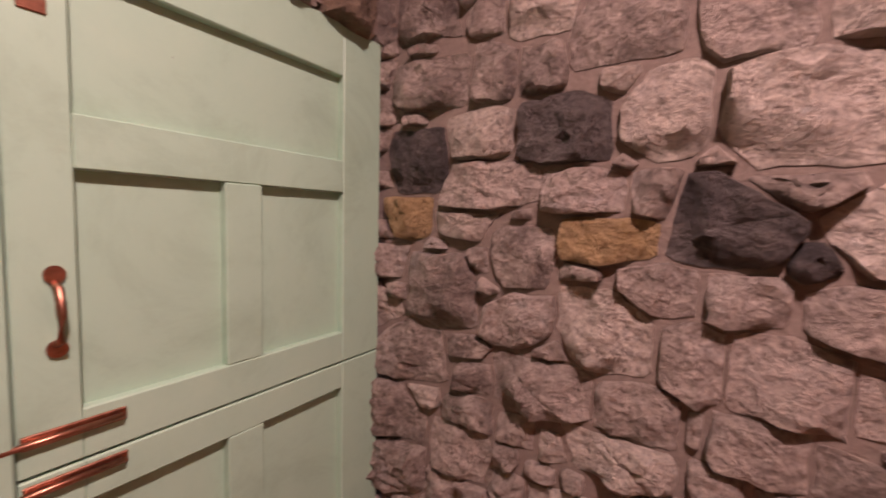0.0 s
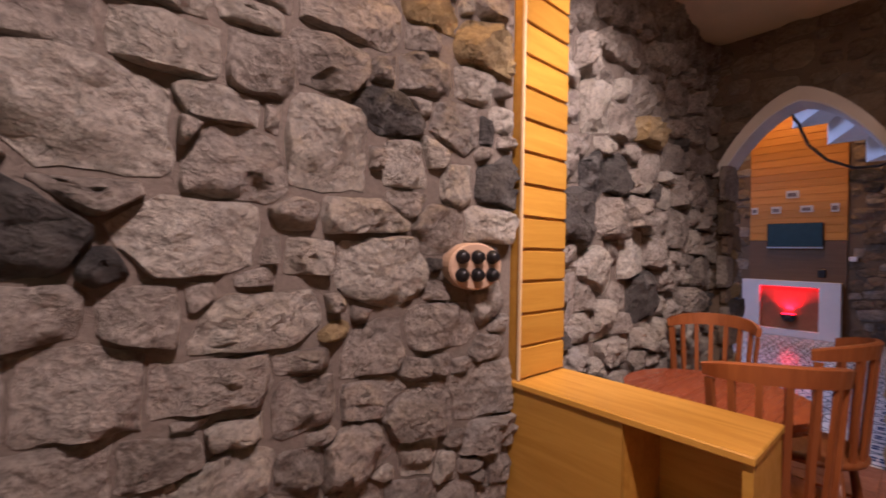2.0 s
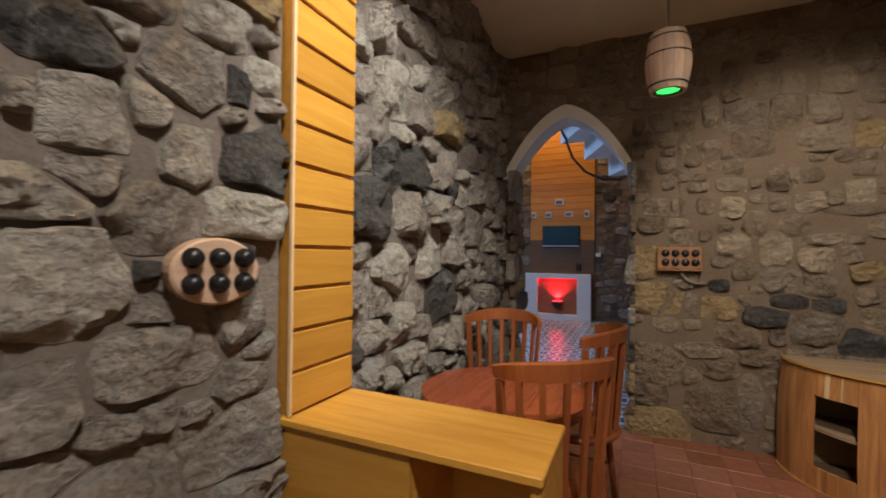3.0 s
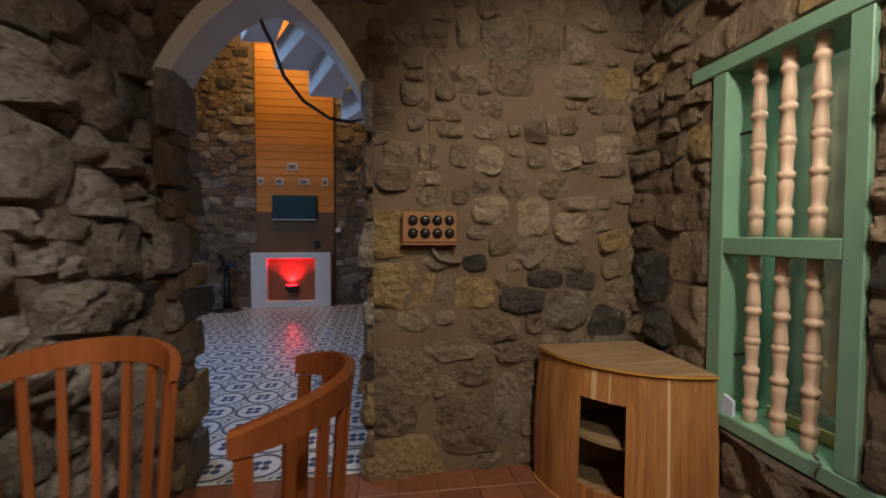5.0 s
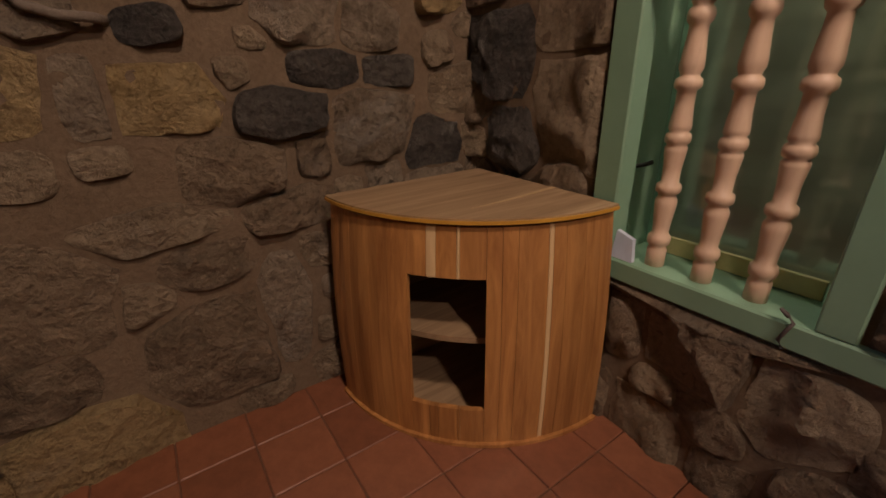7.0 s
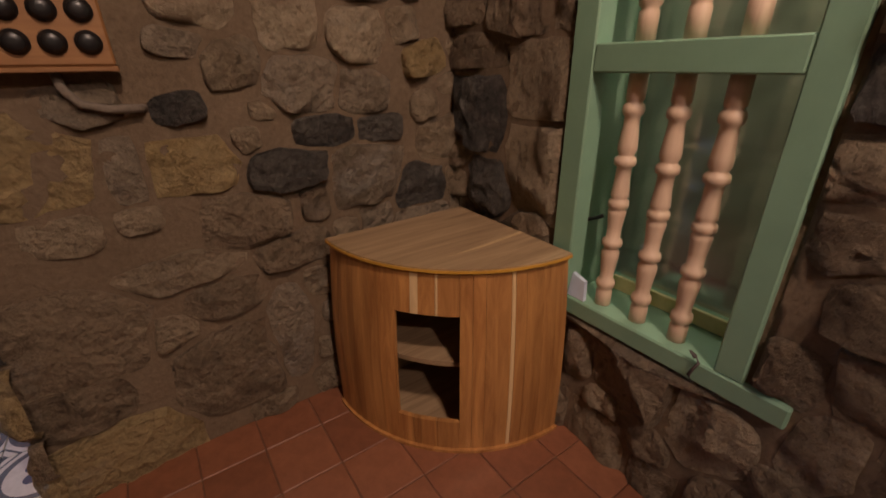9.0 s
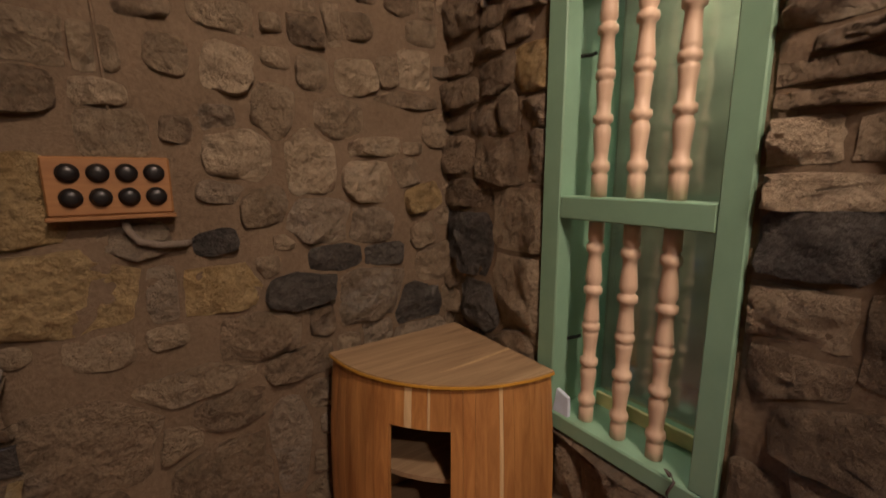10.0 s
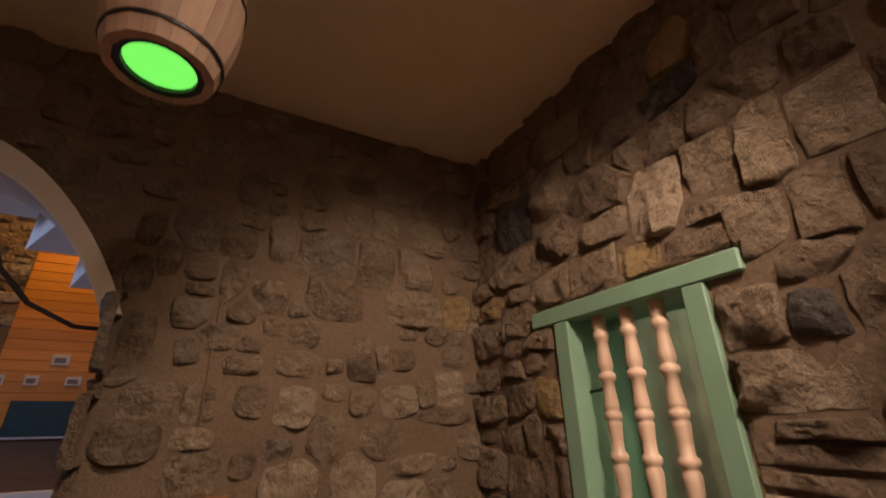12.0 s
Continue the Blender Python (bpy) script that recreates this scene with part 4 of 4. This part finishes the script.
# outside the window: a block wall added close by, for the panes' pale reflections
yard = slab("yard_ground", RIGHT + 0.36, 1.5, -0.2, 5.2, 5.2, 0.0, MORTAR, "ground", "plain ground outside the window")
yard_backdrop = slab("wall_yard", 4.2, 1.5, 0.0, 4.5, 5.2, 3.2, MORTAR, label="pale block wall added outside the window, for the reflections in its panes")
yard_block = mesh_of("block", box(-0.012, -0.197, -0.097, 0.0, 0.197, 0.097, 0.006), plain("pale_green_block", (0.56, 0.56, 0.42), 0.8, var=0.4, scale=3.5, bumpy=0.4))
for j in range(15):
    for i in range(9):
        block = new("block", yard_block)
        block.parent = yard_backdrop
        block.location = (4.199, 1.72 + 0.4 * i + (0.2 if j % 2 else 0.0), 0.11 + 0.2 * j)
        block.rotation_euler = (0.0, 0.0, 0.012 * math.sin(7.0 * i + 3.0 * j))


# ---- stones of the walls, tiles of the floors ----
ENTRANCE_MIXED = (None, ((-0.8, 1.83, 0.153, 0.096), (-0.56, 1.83, 0.079, 0.083), (-0.42, 1.82, 0.065, 0.071), (-0.2, 1.89, 0.118, 0.1), (0.03, 1.97, 0.092, 0.042), (0.09, 1.86, 0.095, 0.091), (0.3, 1.96, 0.111, 0.048), (0.5, 1.97, 0.072, 0.036), (0.33, 1.84, 0.119, 0.075), (0.53, 1.84, 0.083, 0.077), (0.73, 1.92, 0.105, 0.086), (-0.61, 1.64, 0.117, 0.072), (-0.09, 1.65, 0.102, 0.116), (0.44, 1.71, 0.088, 0.041), (0.57, 1.71, 0.025, 0.044), (0.48, 1.56, 0.11, 0.091), (-0.57, 1.48, 0.146, 0.073), (-0.28, 1.47, 0.113, 0.059), (-0.11, 1.46, 0.056, 0.059), (0.18, 1.46, 0.084, 0.038), (0.4, 1.37, 0.157, 0.1), (0.64, 1.44, 0.065, 0.041)))
ENTRANCE_MIXED_B = (None, ((0.67, 1.33, 0.076, 0.052), (-0.66, 1.36, 0.102, 0.049), (-0.47, 1.28, 0.095, 0.093), (-0.29, 1.23, 0.053, 0.02), (-0.08, 1.21, 0.084, 0.06), (0.1, 1.2, 0.085, 0.063), (0.28, 1.19, 0.084, 0.074), (-0.74, 1.15, 0.147, 0.137), (-0.47, 1.07, 0.109, 0.078), (-0.22, 1.08, 0.114, 0.113), (-0.0, 1.03, 0.064, 0.092), (0.18, 1.03, 0.105, 0.099), (0.43, 0.99, 0.128, 0.071), (0.67, 1.02, 0.07, 0.031), (0.92, 1.03, 0.099, 0.091), (-0.85, 0.9, 0.123, 0.119), (-0.64, 0.96, 0.077, 0.046), (-0.4, 0.89, 0.151, 0.083), (-0.11, 0.87, 0.105, 0.077), (0.13, 0.85, 0.106, 0.073), (0.32, 0.84, 0.081, 0.051), (0.49, 0.87, 0.068, 0.032)))
ENTRANCE_MIXED_C = (None, ((0.67, 0.89, 0.084, 0.081), (0.91, 0.87, 0.093, 0.057)))
ENTRANCE_DARK = ('dark', ((0.94, 1.8, 0.103, 0.072), (-0.35, 1.63, 0.13, 0.095), (-0.85, 1.58, 0.12, 0.114), (0.06, 1.39, 0.116, 0.102)))
ENTRANCE_OCHRE = ('ochre', ((-0.88, 1.38, 0.087, 0.075), (-0.22, 1.33, 0.101, 0.055), (0.77, 1.1, 0.043, 0.023)))
ENTRANCE_PALE = ('pale', ((0.18, 1.62, 0.16, 0.118), (0.75, 1.66, 0.141, 0.125), (1.0, 1.64, 0.082, 0.08), (0.85, 1.45, 0.133, 0.059), (0.57, 1.16, 0.176, 0.088), (0.94, 1.28, 0.146, 0.126)))
ENTRANCE_STONES = (ENTRANCE_MIXED, ENTRANCE_MIXED_B, ENTRANCE_MIXED_C, ENTRANCE_DARK, ENTRANCE_OCHRE, ENTRANCE_PALE,)
PIER_MIXED = (None, ((1.2, 1.81, 0.103, 0.092), (1.07, 1.95, 0.107, 0.076), (1.21, 1.57, 0.058, 0.074), (1.15, 1.08, 0.139, 0.098), (1.38, 0.83, 0.194, 0.091), (1.07, 0.79, 0.134, 0.092), (1.36, 0.65, 0.122, 0.07), (0.92, 1.07, 0.095, 0.083)))
PIER_DARK = ('dark', ((1.41, 1.6, 0.13, 0.114),))
PIER_OCHRE = ('ochre', ((1.34, 2.11, 0.121, 0.1), (1.09, 2.19, 0.085, 0.07), (1.11, 2.16, 0.085, 0.07),))
PIER_PALE = ('pale', ((1.34, 1.46, 0.107, 0.07),))
PIER_STONES = (PIER_MIXED, PIER_DARK, PIER_OCHRE, PIER_PALE,)
ALCOVE_MIXED = (None, ((1.96, 1.12, 0.091, 0.121), (1.96, 1.8, 0.081, 0.097), (2.33, 0.99, 0.117, 0.084), (2.11, 0.97, 0.113, 0.072), (2.08, 0.81, 0.097, 0.071), (2.47, 0.8, 0.218, 0.08), (3.14, 1.19, 0.229, 0.094), (3.35, 1.52, 0.27, 0.119), (2.72, 1.61, 0.157, 0.091), (3.24, 2.01, 0.209, 0.099), (1.97, 1.35, 0.082, 0.057), (2.71, 2.29, 0.182, 0.105), (2.96, 0.85, 0.197, 0.102), (3.77, 1.23, 0.302, 0.119), (3.75, 1.82, 0.27, 0.118)))
ALCOVE_DARK = ('dark', ((2.06, 1.53, 0.151, 0.144), (2.48, 1.81, 0.122, 0.104), (2.2, 1.76, 0.087, 0.107), (2.78, 1.1, 0.166, 0.148)))
ALCOVE_OCHRE = ('ochre', ((2.88, 2.11, 0.184, 0.085),))
ALCOVE_PALE = ('pale', ((2.26, 1.27, 0.124, 0.101), (2.65, 1.35, 0.182, 0.138), (2.23, 2.12, 0.12, 0.129)))
ALCOVE_STONES = (ALCOVE_MIXED, ALCOVE_DARK, ALCOVE_OCHRE, ALCOVE_PALE,)


def named(*tables, shrink=1.0, most=0.2):
    return [[u, v, min(a * shrink, most), b * shrink, tone] for table in tables for tone, rows in table for u, v, a, b in rows]


left = named(PIER_STONES[2:3], ENTRANCE_STONES, PIER_STONES, shrink=0.93) + named(ALCOVE_STONES, shrink=1.0, most=0.16)
SIZES = ((0.14, 0.09, 500), (0.105, 0.075, 1200), (0.075, 0.058, 2500), (0.05, 0.042, 4000), (0.032, 0.026, 2500))


def left_free(u, v, a, b):
    return not (1.46 - a < u < 1.81 + a) and (u < 1.8 or a > 0.05)


stones = lay_stones(BACK, FAR, 0.05, CEIL, left, SIZES, 11, left_free, 0.03)
build_stones(wall_left, stones, lambda u, v, d: (left_face(u) + d * (1.3 if u > 1.8 else 1.0), u, v), 3, ("grey", "grey", "pale", "grey", "grey"), 0.042, lambda u, v: -1.0 < u < 2.9 and 0.55 < v < 2.5, gap=0.007)

FAR_PALE = ('buff', ((1.36, 1.7, 0.032, 0.055), (1.71, 1.69, 0.062, 0.064), (2.15, 1.71, 0.074, 0.057), (2.4, 1.77, 0.07, 0.065), (1.38, 1.58, 0.056, 0.035), (1.72, 1.42, 0.087, 0.081), (1.96, 1.4, 0.077, 0.1), (2.22, 1.46, 0.101, 0.035), (2.2, 1.33, 0.107, 0.077),))
FAR_TAN = ('tan', ((1.41, 1.7, 0.023, 0.051), (1.55, 1.71, 0.049, 0.052), (1.98, 1.71, 0.048, 0.051), (2.27, 1.74, 0.039, 0.053), (1.4, 1.48, 0.071, 0.067), (1.84, 1.57, 0.059, 0.076), (2.07, 1.56, 0.082, 0.063), (1.79, 1.25, 0.069, 0.057), (1.47, 0.85, 0.05, 0.032), (1.3, 0.84, 0.072, 0.05), (1.53, 0.67, 0.156, 0.048), (1.5, 1.84, 0.06, 0.032), (1.15, 1.92, 0.046, 0.076), (1.72, 1.98, 0.056, 0.052), (1.72, 1.85, 0.09, 0.043), (2.43, 1.92, 0.064, 0.047),))
FAR_OCHRE = ('ochre', ((2.43, 1.26, 0.082, 0.051), (1.64, 0.98, 0.106, 0.071), (1.24, 1.02, 0.151, 0.11), (1.16, 1.29, 0.1, 0.112), (1.24, 0.06, 0.184, 0.131), (2.44, 2.12, 0.063, 0.078),))
FAR_MIXED = (None, ((2.34, 1.36, 0.058, 0.05),))
FAR_GREY = ('drab', ((1.98, 1.19, 0.11, 0.075), (2.18, 1.16, 0.086, 0.061), (1.47, 0.99, 0.04, 0.076), (1.42, 1.16, 0.074, 0.045), (2.17, 0.88, 0.137, 0.114), (1.81, 0.33, 0.072, 0.172),))
FAR_DARK = ('dark', ((2.04, 1.04, 0.095, 0.047), (2.23, 1.03, 0.082, 0.043), (1.63, 1.14, 0.057, 0.036), (1.91, 0.93, 0.118, 0.066), (2.41, 0.8, 0.108, 0.081),))
FAR_BROWN = ('brown', ((1.88, 0.66, 0.122, 0.056), (1.64, 0.54, 0.109, 0.055), (1.75, 0.78, 0.116, 0.087), (1.97, 0.81, 0.044, 0.062), (1.22, 0.53, 0.171, 0.142), (1.18, 0.31, 0.119, 0.074), (1.62, 0.26, 0.17, 0.147), (2.34, 2.0, 0.062, 0.036), (2.35, 1.65, 0.125, 0.027), (2.14, 1.89, 0.065, 0.04), (1.98, 1.85, 0.067, 0.05),))
FAR_STONES = (FAR_PALE, FAR_TAN, FAR_OCHRE, FAR_MIXED, FAR_GREY, FAR_DARK, FAR_BROWN,)
FAR_HIGH_TAN = ('tan', ((2.01, 2.32, 0.084, 0.105), (2.21, 2.32, 0.085, 0.097), (2.21, 2.13, 0.118, 0.083), (2.13, 2.76, 0.128, 0.085), (2.46, 2.88, 0.082, 0.068), (1.71, 1.99, 0.045, 0.03), (1.5, 1.88, 0.074, 0.058), (2.36, 1.93, 0.067, 0.058), (2.29, 1.7, 0.079, 0.033), (1.94, 1.73, 0.053, 0.053), (1.54, 1.72, 0.057, 0.059), (1.33, 1.7, 0.037, 0.051), (1.4, 1.71, 0.028, 0.052), (2.06, 1.58, 0.086, 0.075), (1.82, 1.61, 0.076, 0.081), (1.58, 2.38, 0.046, 0.099), (2.04, 2.53, 0.073, 0.068),))
FAR_HIGH_OCHRE = ('ochre', ((2.39, 2.17, 0.064, 0.093),))
FAR_HIGH_SLATE = ('brown', ((1.83, 2.14, 0.11, 0.089),))
FAR_HIGH_DARK = ('dark', ((2.31, 2.02, 0.067, 0.032),))
FAR_HIGH_GREY = ('drab', ((1.79, 2.33, 0.113, 0.108), (1.15, 1.94, 0.056, 0.097),))
FAR_HIGH_MIXED = (None, ((2.28, 2.5, 0.082, 0.08), (1.6, 1.99, 0.038, 0.033), (1.31, 1.88, 0.035, 0.039), (1.95, 1.87, 0.061, 0.066), (2.06, 1.88, 0.039, 0.06), (1.69, 1.87, 0.065, 0.054), (2.22, 1.91, 0.071, 0.071), (1.37, 1.48, 0.036, 0.05), (1.43, 1.46, 0.034, 0.05), (1.41, 2.33, 0.062, 0.069), (1.26, 2.34, 0.067, 0.083), (1.43, 2.59, 0.049, 0.069), (1.56, 2.11, 0.069, 0.058), (1.42, 2.17, 0.04, 0.092), (1.19, 2.23, 0.035, 0.067), (1.3, 2.02, 0.054, 0.052), (1.13, 2.51, 0.073, 0.044), (1.7, 2.63, 0.056, 0.089), (1.92, 2.53, 0.07, 0.075), (1.27, 2.63, 0.051, 0.067), (1.63, 2.87, 0.103, 0.063), (1.11, 2.15, 0.036, 0.063),))
FAR_HIGH_MIXED_B = (None, ((1.11, 2.33, 0.038, 0.063),))
FAR_HIGH_PALE = ('buff', ((2.12, 1.76, 0.087, 0.07), (1.36, 1.59, 0.058, 0.035),))
FAR_HIGH_BROWN = ('brown', ((1.47, 2.05, 0.044, 0.049),))
FAR_HIGH_STONES = (FAR_HIGH_SLATE, FAR_HIGH_TAN, FAR_HIGH_OCHRE, FAR_HIGH_DARK, FAR_HIGH_GREY, FAR_HIGH_MIXED, FAR_HIGH_MIXED_B, FAR_HIGH_PALE, FAR_HIGH_BROWN,)
far = named(FAR_STONES, FAR_HIGH_STONES, shrink=1.06)


def far_free(u, v, a, b):
    if 1.23 - a < u < 1.52 + a and 1.23 - b < v < 1.41 + b:
        return False
    inside = 0.14 - a < u < 1.085 + a
    return not (inside and v - b < (2.05 if abs(u - 0.57) > 0.45 else 2.6 - 0.9 * abs(u - 0.57)))


mortar_face(wall_far, 0.03, RIGHT, 0.0, CEIL, lambda u, v, d: (u, FAR - d, v), MORTAR_BROWN, 2.5, lambda u, v, a, b: not (0.04 < u < 1.1 and v < (2.0 if abs(u - 0.57) > 0.49 else 2.6 - 0.95 * abs(u - 0.57))))
stones = lay_stones(0.05, RIGHT, 0.04, CEIL, far, ((0.105, 0.075, 120), (0.075, 0.055, 260), (0.055, 0.042, 420), (0.04, 0.03, 420)), 21, far_free, 0.0)
build_stones(wall_far, stones, lambda u, v, d: (u, FAR - d, v), 5, ("brown", "tan", "tan", "drab"), 0.026, lambda u, v: v < 2.6, gap=0.006, swell=1.12, square=1.4)

WINDOW_MIXED = (None, ((3.79, 1.56, 0.092, 0.063), (3.72, 1.4, 0.155, 0.079), (3.75, 1.72, 0.079, 0.068), (3.77, 1.82, 0.081, 0.056), (3.53, 1.56, 0.071, 0.051), (3.59, 1.19, 0.122, 0.107), (3.58, 0.93, 0.136, 0.118), (3.51, 1.4, 0.063, 0.072), (3.86, 2.12, 0.115, 0.069), (2.78, 1.84, 0.064, 0.059), (2.74, 1.7, 0.101, 0.086), (2.71, 1.6, 0.071, 0.028), (2.73, 1.52, 0.113, 0.045), (2.79, 1.42, 0.057, 0.044), (2.67, 1.41, 0.054, 0.05), (2.62, 1.23, 0.03, 0.085), (2.76, 1.06, 0.089, 0.08)))
WINDOW_DARK = ('dark', ((3.89, 1.08, 0.122, 0.137), (3.83, 0.82, 0.117, 0.098), (2.75, 1.21, 0.087, 0.073)))
WINDOW_OCHRE = ('ochre', ((3.53, 1.69, 0.085, 0.065),))
WINDOW_PALE = ('buff', ((2.75, 1.33, 0.095, 0.033),))
WINDOW_MIXED_B = (None, ((2.86, 2.08, 0.089, 0.057), (3.27, 2.45, 0.117, 0.09), (3.63, 2.32, 0.111, 0.085), (2.79, 1.86, 0.058, 0.051), (2.71, 2.23, 0.054, 0.069), (2.55, 2.12, 0.067, 0.071)))
WINDOW_DARK_B = ('dark', ((2.62, 1.86, 0.087, 0.057),))
WINDOW_GREY = ('drab', ((2.97, 2.31, 0.103, 0.101),))
WINDOW_OCHRE_B = ('ochre', ((3.05, 2.11, 0.068, 0.065), (3.86, 2.15, 0.112, 0.07)))
WINDOW_MIXED_C = (None, ((3.15, 0.37, 0.119, 0.101), (2.93, 0.32, 0.091, 0.091), (3.23, 0.06, 0.107, 0.103), (2.81, 0.62, 0.052, 0.049), (2.7, 0.46, 0.052, 0.076), (3.33, 0.34, 0.062, 0.073)))
JAMB_MIXED = (None, ((2.78, 1.85, 0.071, 0.057), (2.73, 1.55, 0.112, 0.032), (2.75, 1.5, 0.087, 0.026),))
JAMB_DARK = ('dark', ((2.67, 1.83, 0.049, 0.043), (2.75, 1.2, 0.084, 0.061),))
JAMB_TAN = ('tan', ((2.74, 1.7, 0.107, 0.071), (2.67, 1.41, 0.066, 0.05), (2.62, 1.22, 0.029, 0.087), (2.77, 1.06, 0.081, 0.057),))
JAMB_PALE = ('buff', ((2.8, 1.42, 0.054, 0.048), (2.74, 1.33, 0.095, 0.034),))
JAMB_BROWN = ('brown', ((2.63, 1.07, 0.047, 0.084), (2.77, 0.93, 0.062, 0.051),))
JAMB_STONES = (JAMB_MIXED, JAMB_DARK, JAMB_TAN, JAMB_PALE, JAMB_BROWN,)
LINTEL_OCHRE = ('ochre', ((2.81, 2.82, 0.069, 0.094), (3.88, 2.13, 0.119, 0.054), (3.07, 2.1, 0.073, 0.054),))
LINTEL_DARK = ('dark', ((2.89, 2.65, 0.093, 0.051), (2.62, 1.84, 0.087, 0.063), (3.7, 2.52, 0.109, 0.115),))
LINTEL_MIXED = (None, ((3.09, 2.62, 0.131, 0.068), (3.2, 2.4, 0.129, 0.088), (2.89, 2.08, 0.078, 0.051), (2.75, 2.47, 0.064, 0.052), (2.64, 2.54, 0.086, 0.084), (2.63, 1.96, 0.053, 0.035), (2.5, 2.1, 0.027, 0.071), (2.5, 2.48, 0.055, 0.066), (3.42, 2.32, 0.128, 0.067), (3.26, 2.64, 0.087, 0.061),))
LINTEL_BROWN = ('brown', ((2.92, 2.49, 0.078, 0.062), (2.69, 2.71, 0.056, 0.093), (3.45, 2.58, 0.122, 0.105),))
LINTEL_PALE = ('buff', ((2.99, 2.27, 0.095, 0.102), (2.65, 2.29, 0.059, 0.101), (2.51, 2.28, 0.079, 0.092),))
LINTEL_TAN = ('tan', ((3.69, 2.27, 0.124, 0.085), (3.27, 2.11, 0.104, 0.081), (2.79, 2.29, 0.069, 0.079), (2.7, 2.09, 0.058, 0.068), (2.57, 2.1, 0.078, 0.073), (2.77, 1.87, 0.054, 0.059),))
LINTEL_STONES = (LINTEL_OCHRE, LINTEL_DARK, LINTEL_MIXED, LINTEL_BROWN, LINTEL_PALE, LINTEL_TAN,)
WINDOW_STONES = (WINDOW_MIXED, WINDOW_DARK, WINDOW_OCHRE, WINDOW_PALE, WINDOW_MIXED_B, WINDOW_DARK_B, WINDOW_GREY, WINDOW_OCHRE_B, WINDOW_MIXED_C,)
right = named(JAMB_STONES, LINTEL_STONES, WINDOW_STONES, shrink=0.95)
right = [r for r in right if r[0] > 3.5 or r[0] < 2.87 or r[1] > 2.06 or r[1] < 0.45]


def right_free(u, v, a, b):
    return not (2.86 - a < u < 3.5 + a and 0.47 - b < v < 2.05 + b or 2.75 - a < u < 3.62 + a and (0.46 - b < v < 0.55 + b or 1.96 - b < v < 2.05 + b))


def window_face(u, v, d):
    """Stones beside the window tuck in behind its frame."""
    if 2.865 < u < 3.49 and 0.47 < v < 2.05:
        u = 2.867 if u < 3.18 else 3.488
        d = min(d, 0.006)
    elif 2.765 < u < 3.61 and (0.475 < v < 0.555 or 1.965 < v < 2.045):
        d = min(d, 0.006)
    return (RIGHT + 0.006 - d + 0.055 * max(0.0, v - 2.04), u, v)


mortar_face(wall_right, 0.4, FAR, 0.0, CEIL, window_face, MORTAR_BROWN, 8.5, lambda u, v, a, b: not (2.90 < u < 3.46 and 0.5 < v < 2.02))
stones = lay_stones(0.4, FAR, 0.04, CEIL, right, ((0.14, 0.08, 400), (0.105, 0.07, 1000), (0.08, 0.058, 2200), (0.055, 0.045, 2500)), 31, right_free, 0.02)
build_stones(wall_right, stones, window_face, 7, ("brown", "tan", "brown", "brown"), 0.027, lambda u, v: u > 1.6 and v < 2.8, gap=0.008, flip=True, swell=1.5)

stones = lay_stones(-3.9, 1.8, 0.05, 5.1, [], ((0.13, 0.085, 500), (0.09, 0.065, 1500), (0.06, 0.05, 2000)), 41, lambda u, v, a, b: not (-0.99 - a < u < 0.35 + a))
build_stones(wall_far_room, stones, lambda u, v, d: (u, FARROOM - d, v), 8, ("brown", "brown", "grey"), 0.025, lambda u, v: False)

stones = lay_stones(0.03, 1.5, 2.03, CEIL, [], SIZES[:4], 61)
build_stones(wall_back, stones, lambda u, v, d: (u, BACK + d, v), 12, ("grey", "brown"), 0.04, lambda u, v: False, flip=True)

# jambs of the archway
for x, sgn in ((0.15, 1), (1.065, -1)):
    js = lay_stones(FAR + 0.01, FAR + 0.16, 0.03, 1.96, [], ((0.13, 0.10, 60), (0.09, 0.07, 200), (0.05, 0.045, 400)), 51)
    build_stones(wall_far, js, lambda u, v, d: (x + sgn * d, u, v), 9, ("brown", "ochre", "grey"), 0.02, lambda u, v: False, flip=sgn < 0)


def floor_tiles():
    bm = box(-0.1, -0.1, -0.02, 0.1, 0.1, 0.0, 0.003)
    me = mesh_of("tile", bm, TERRA)
    rng = random.Random(2)
    for i in range(13):
        for j in range(25):
            x, y = 0.1 + 0.203 * i, BACK + 0.1 + 0.203 * j
            if x > RIGHT or y > FAR:
                continue
            ob = new("tile", me)
            ob.parent = floor
            ob.matrix_basis = pose(x, y, rng.uniform(-0.001, 0.001), rng.uniform(-0.25, 0.25), rng.uniform(-0.25, 0.25), rng.uniform(-0.5, 0.5))
    me2 = mesh_of("tile", box(-0.1265, -0.1265, -0.02, 0.1265, 0.1265, 0.0, 0.0015), CEMENT)
    for i in range(-11, 7):
        for j in range(-1, 21):
            x, y = -0.045 + 0.2565 * i, 4.509 + 0.2565 * j - 0.2565
            if y < FAR + 0.10 or y > FARROOM - 0.05 or not -2.9 < x < 1.85:
                continue
            ob = new("tile", me2)
            ob.parent = floor_far
            ob.matrix_basis = pose(x, y, rng.uniform(-0.0006, 0.0006))


floor_tiles()
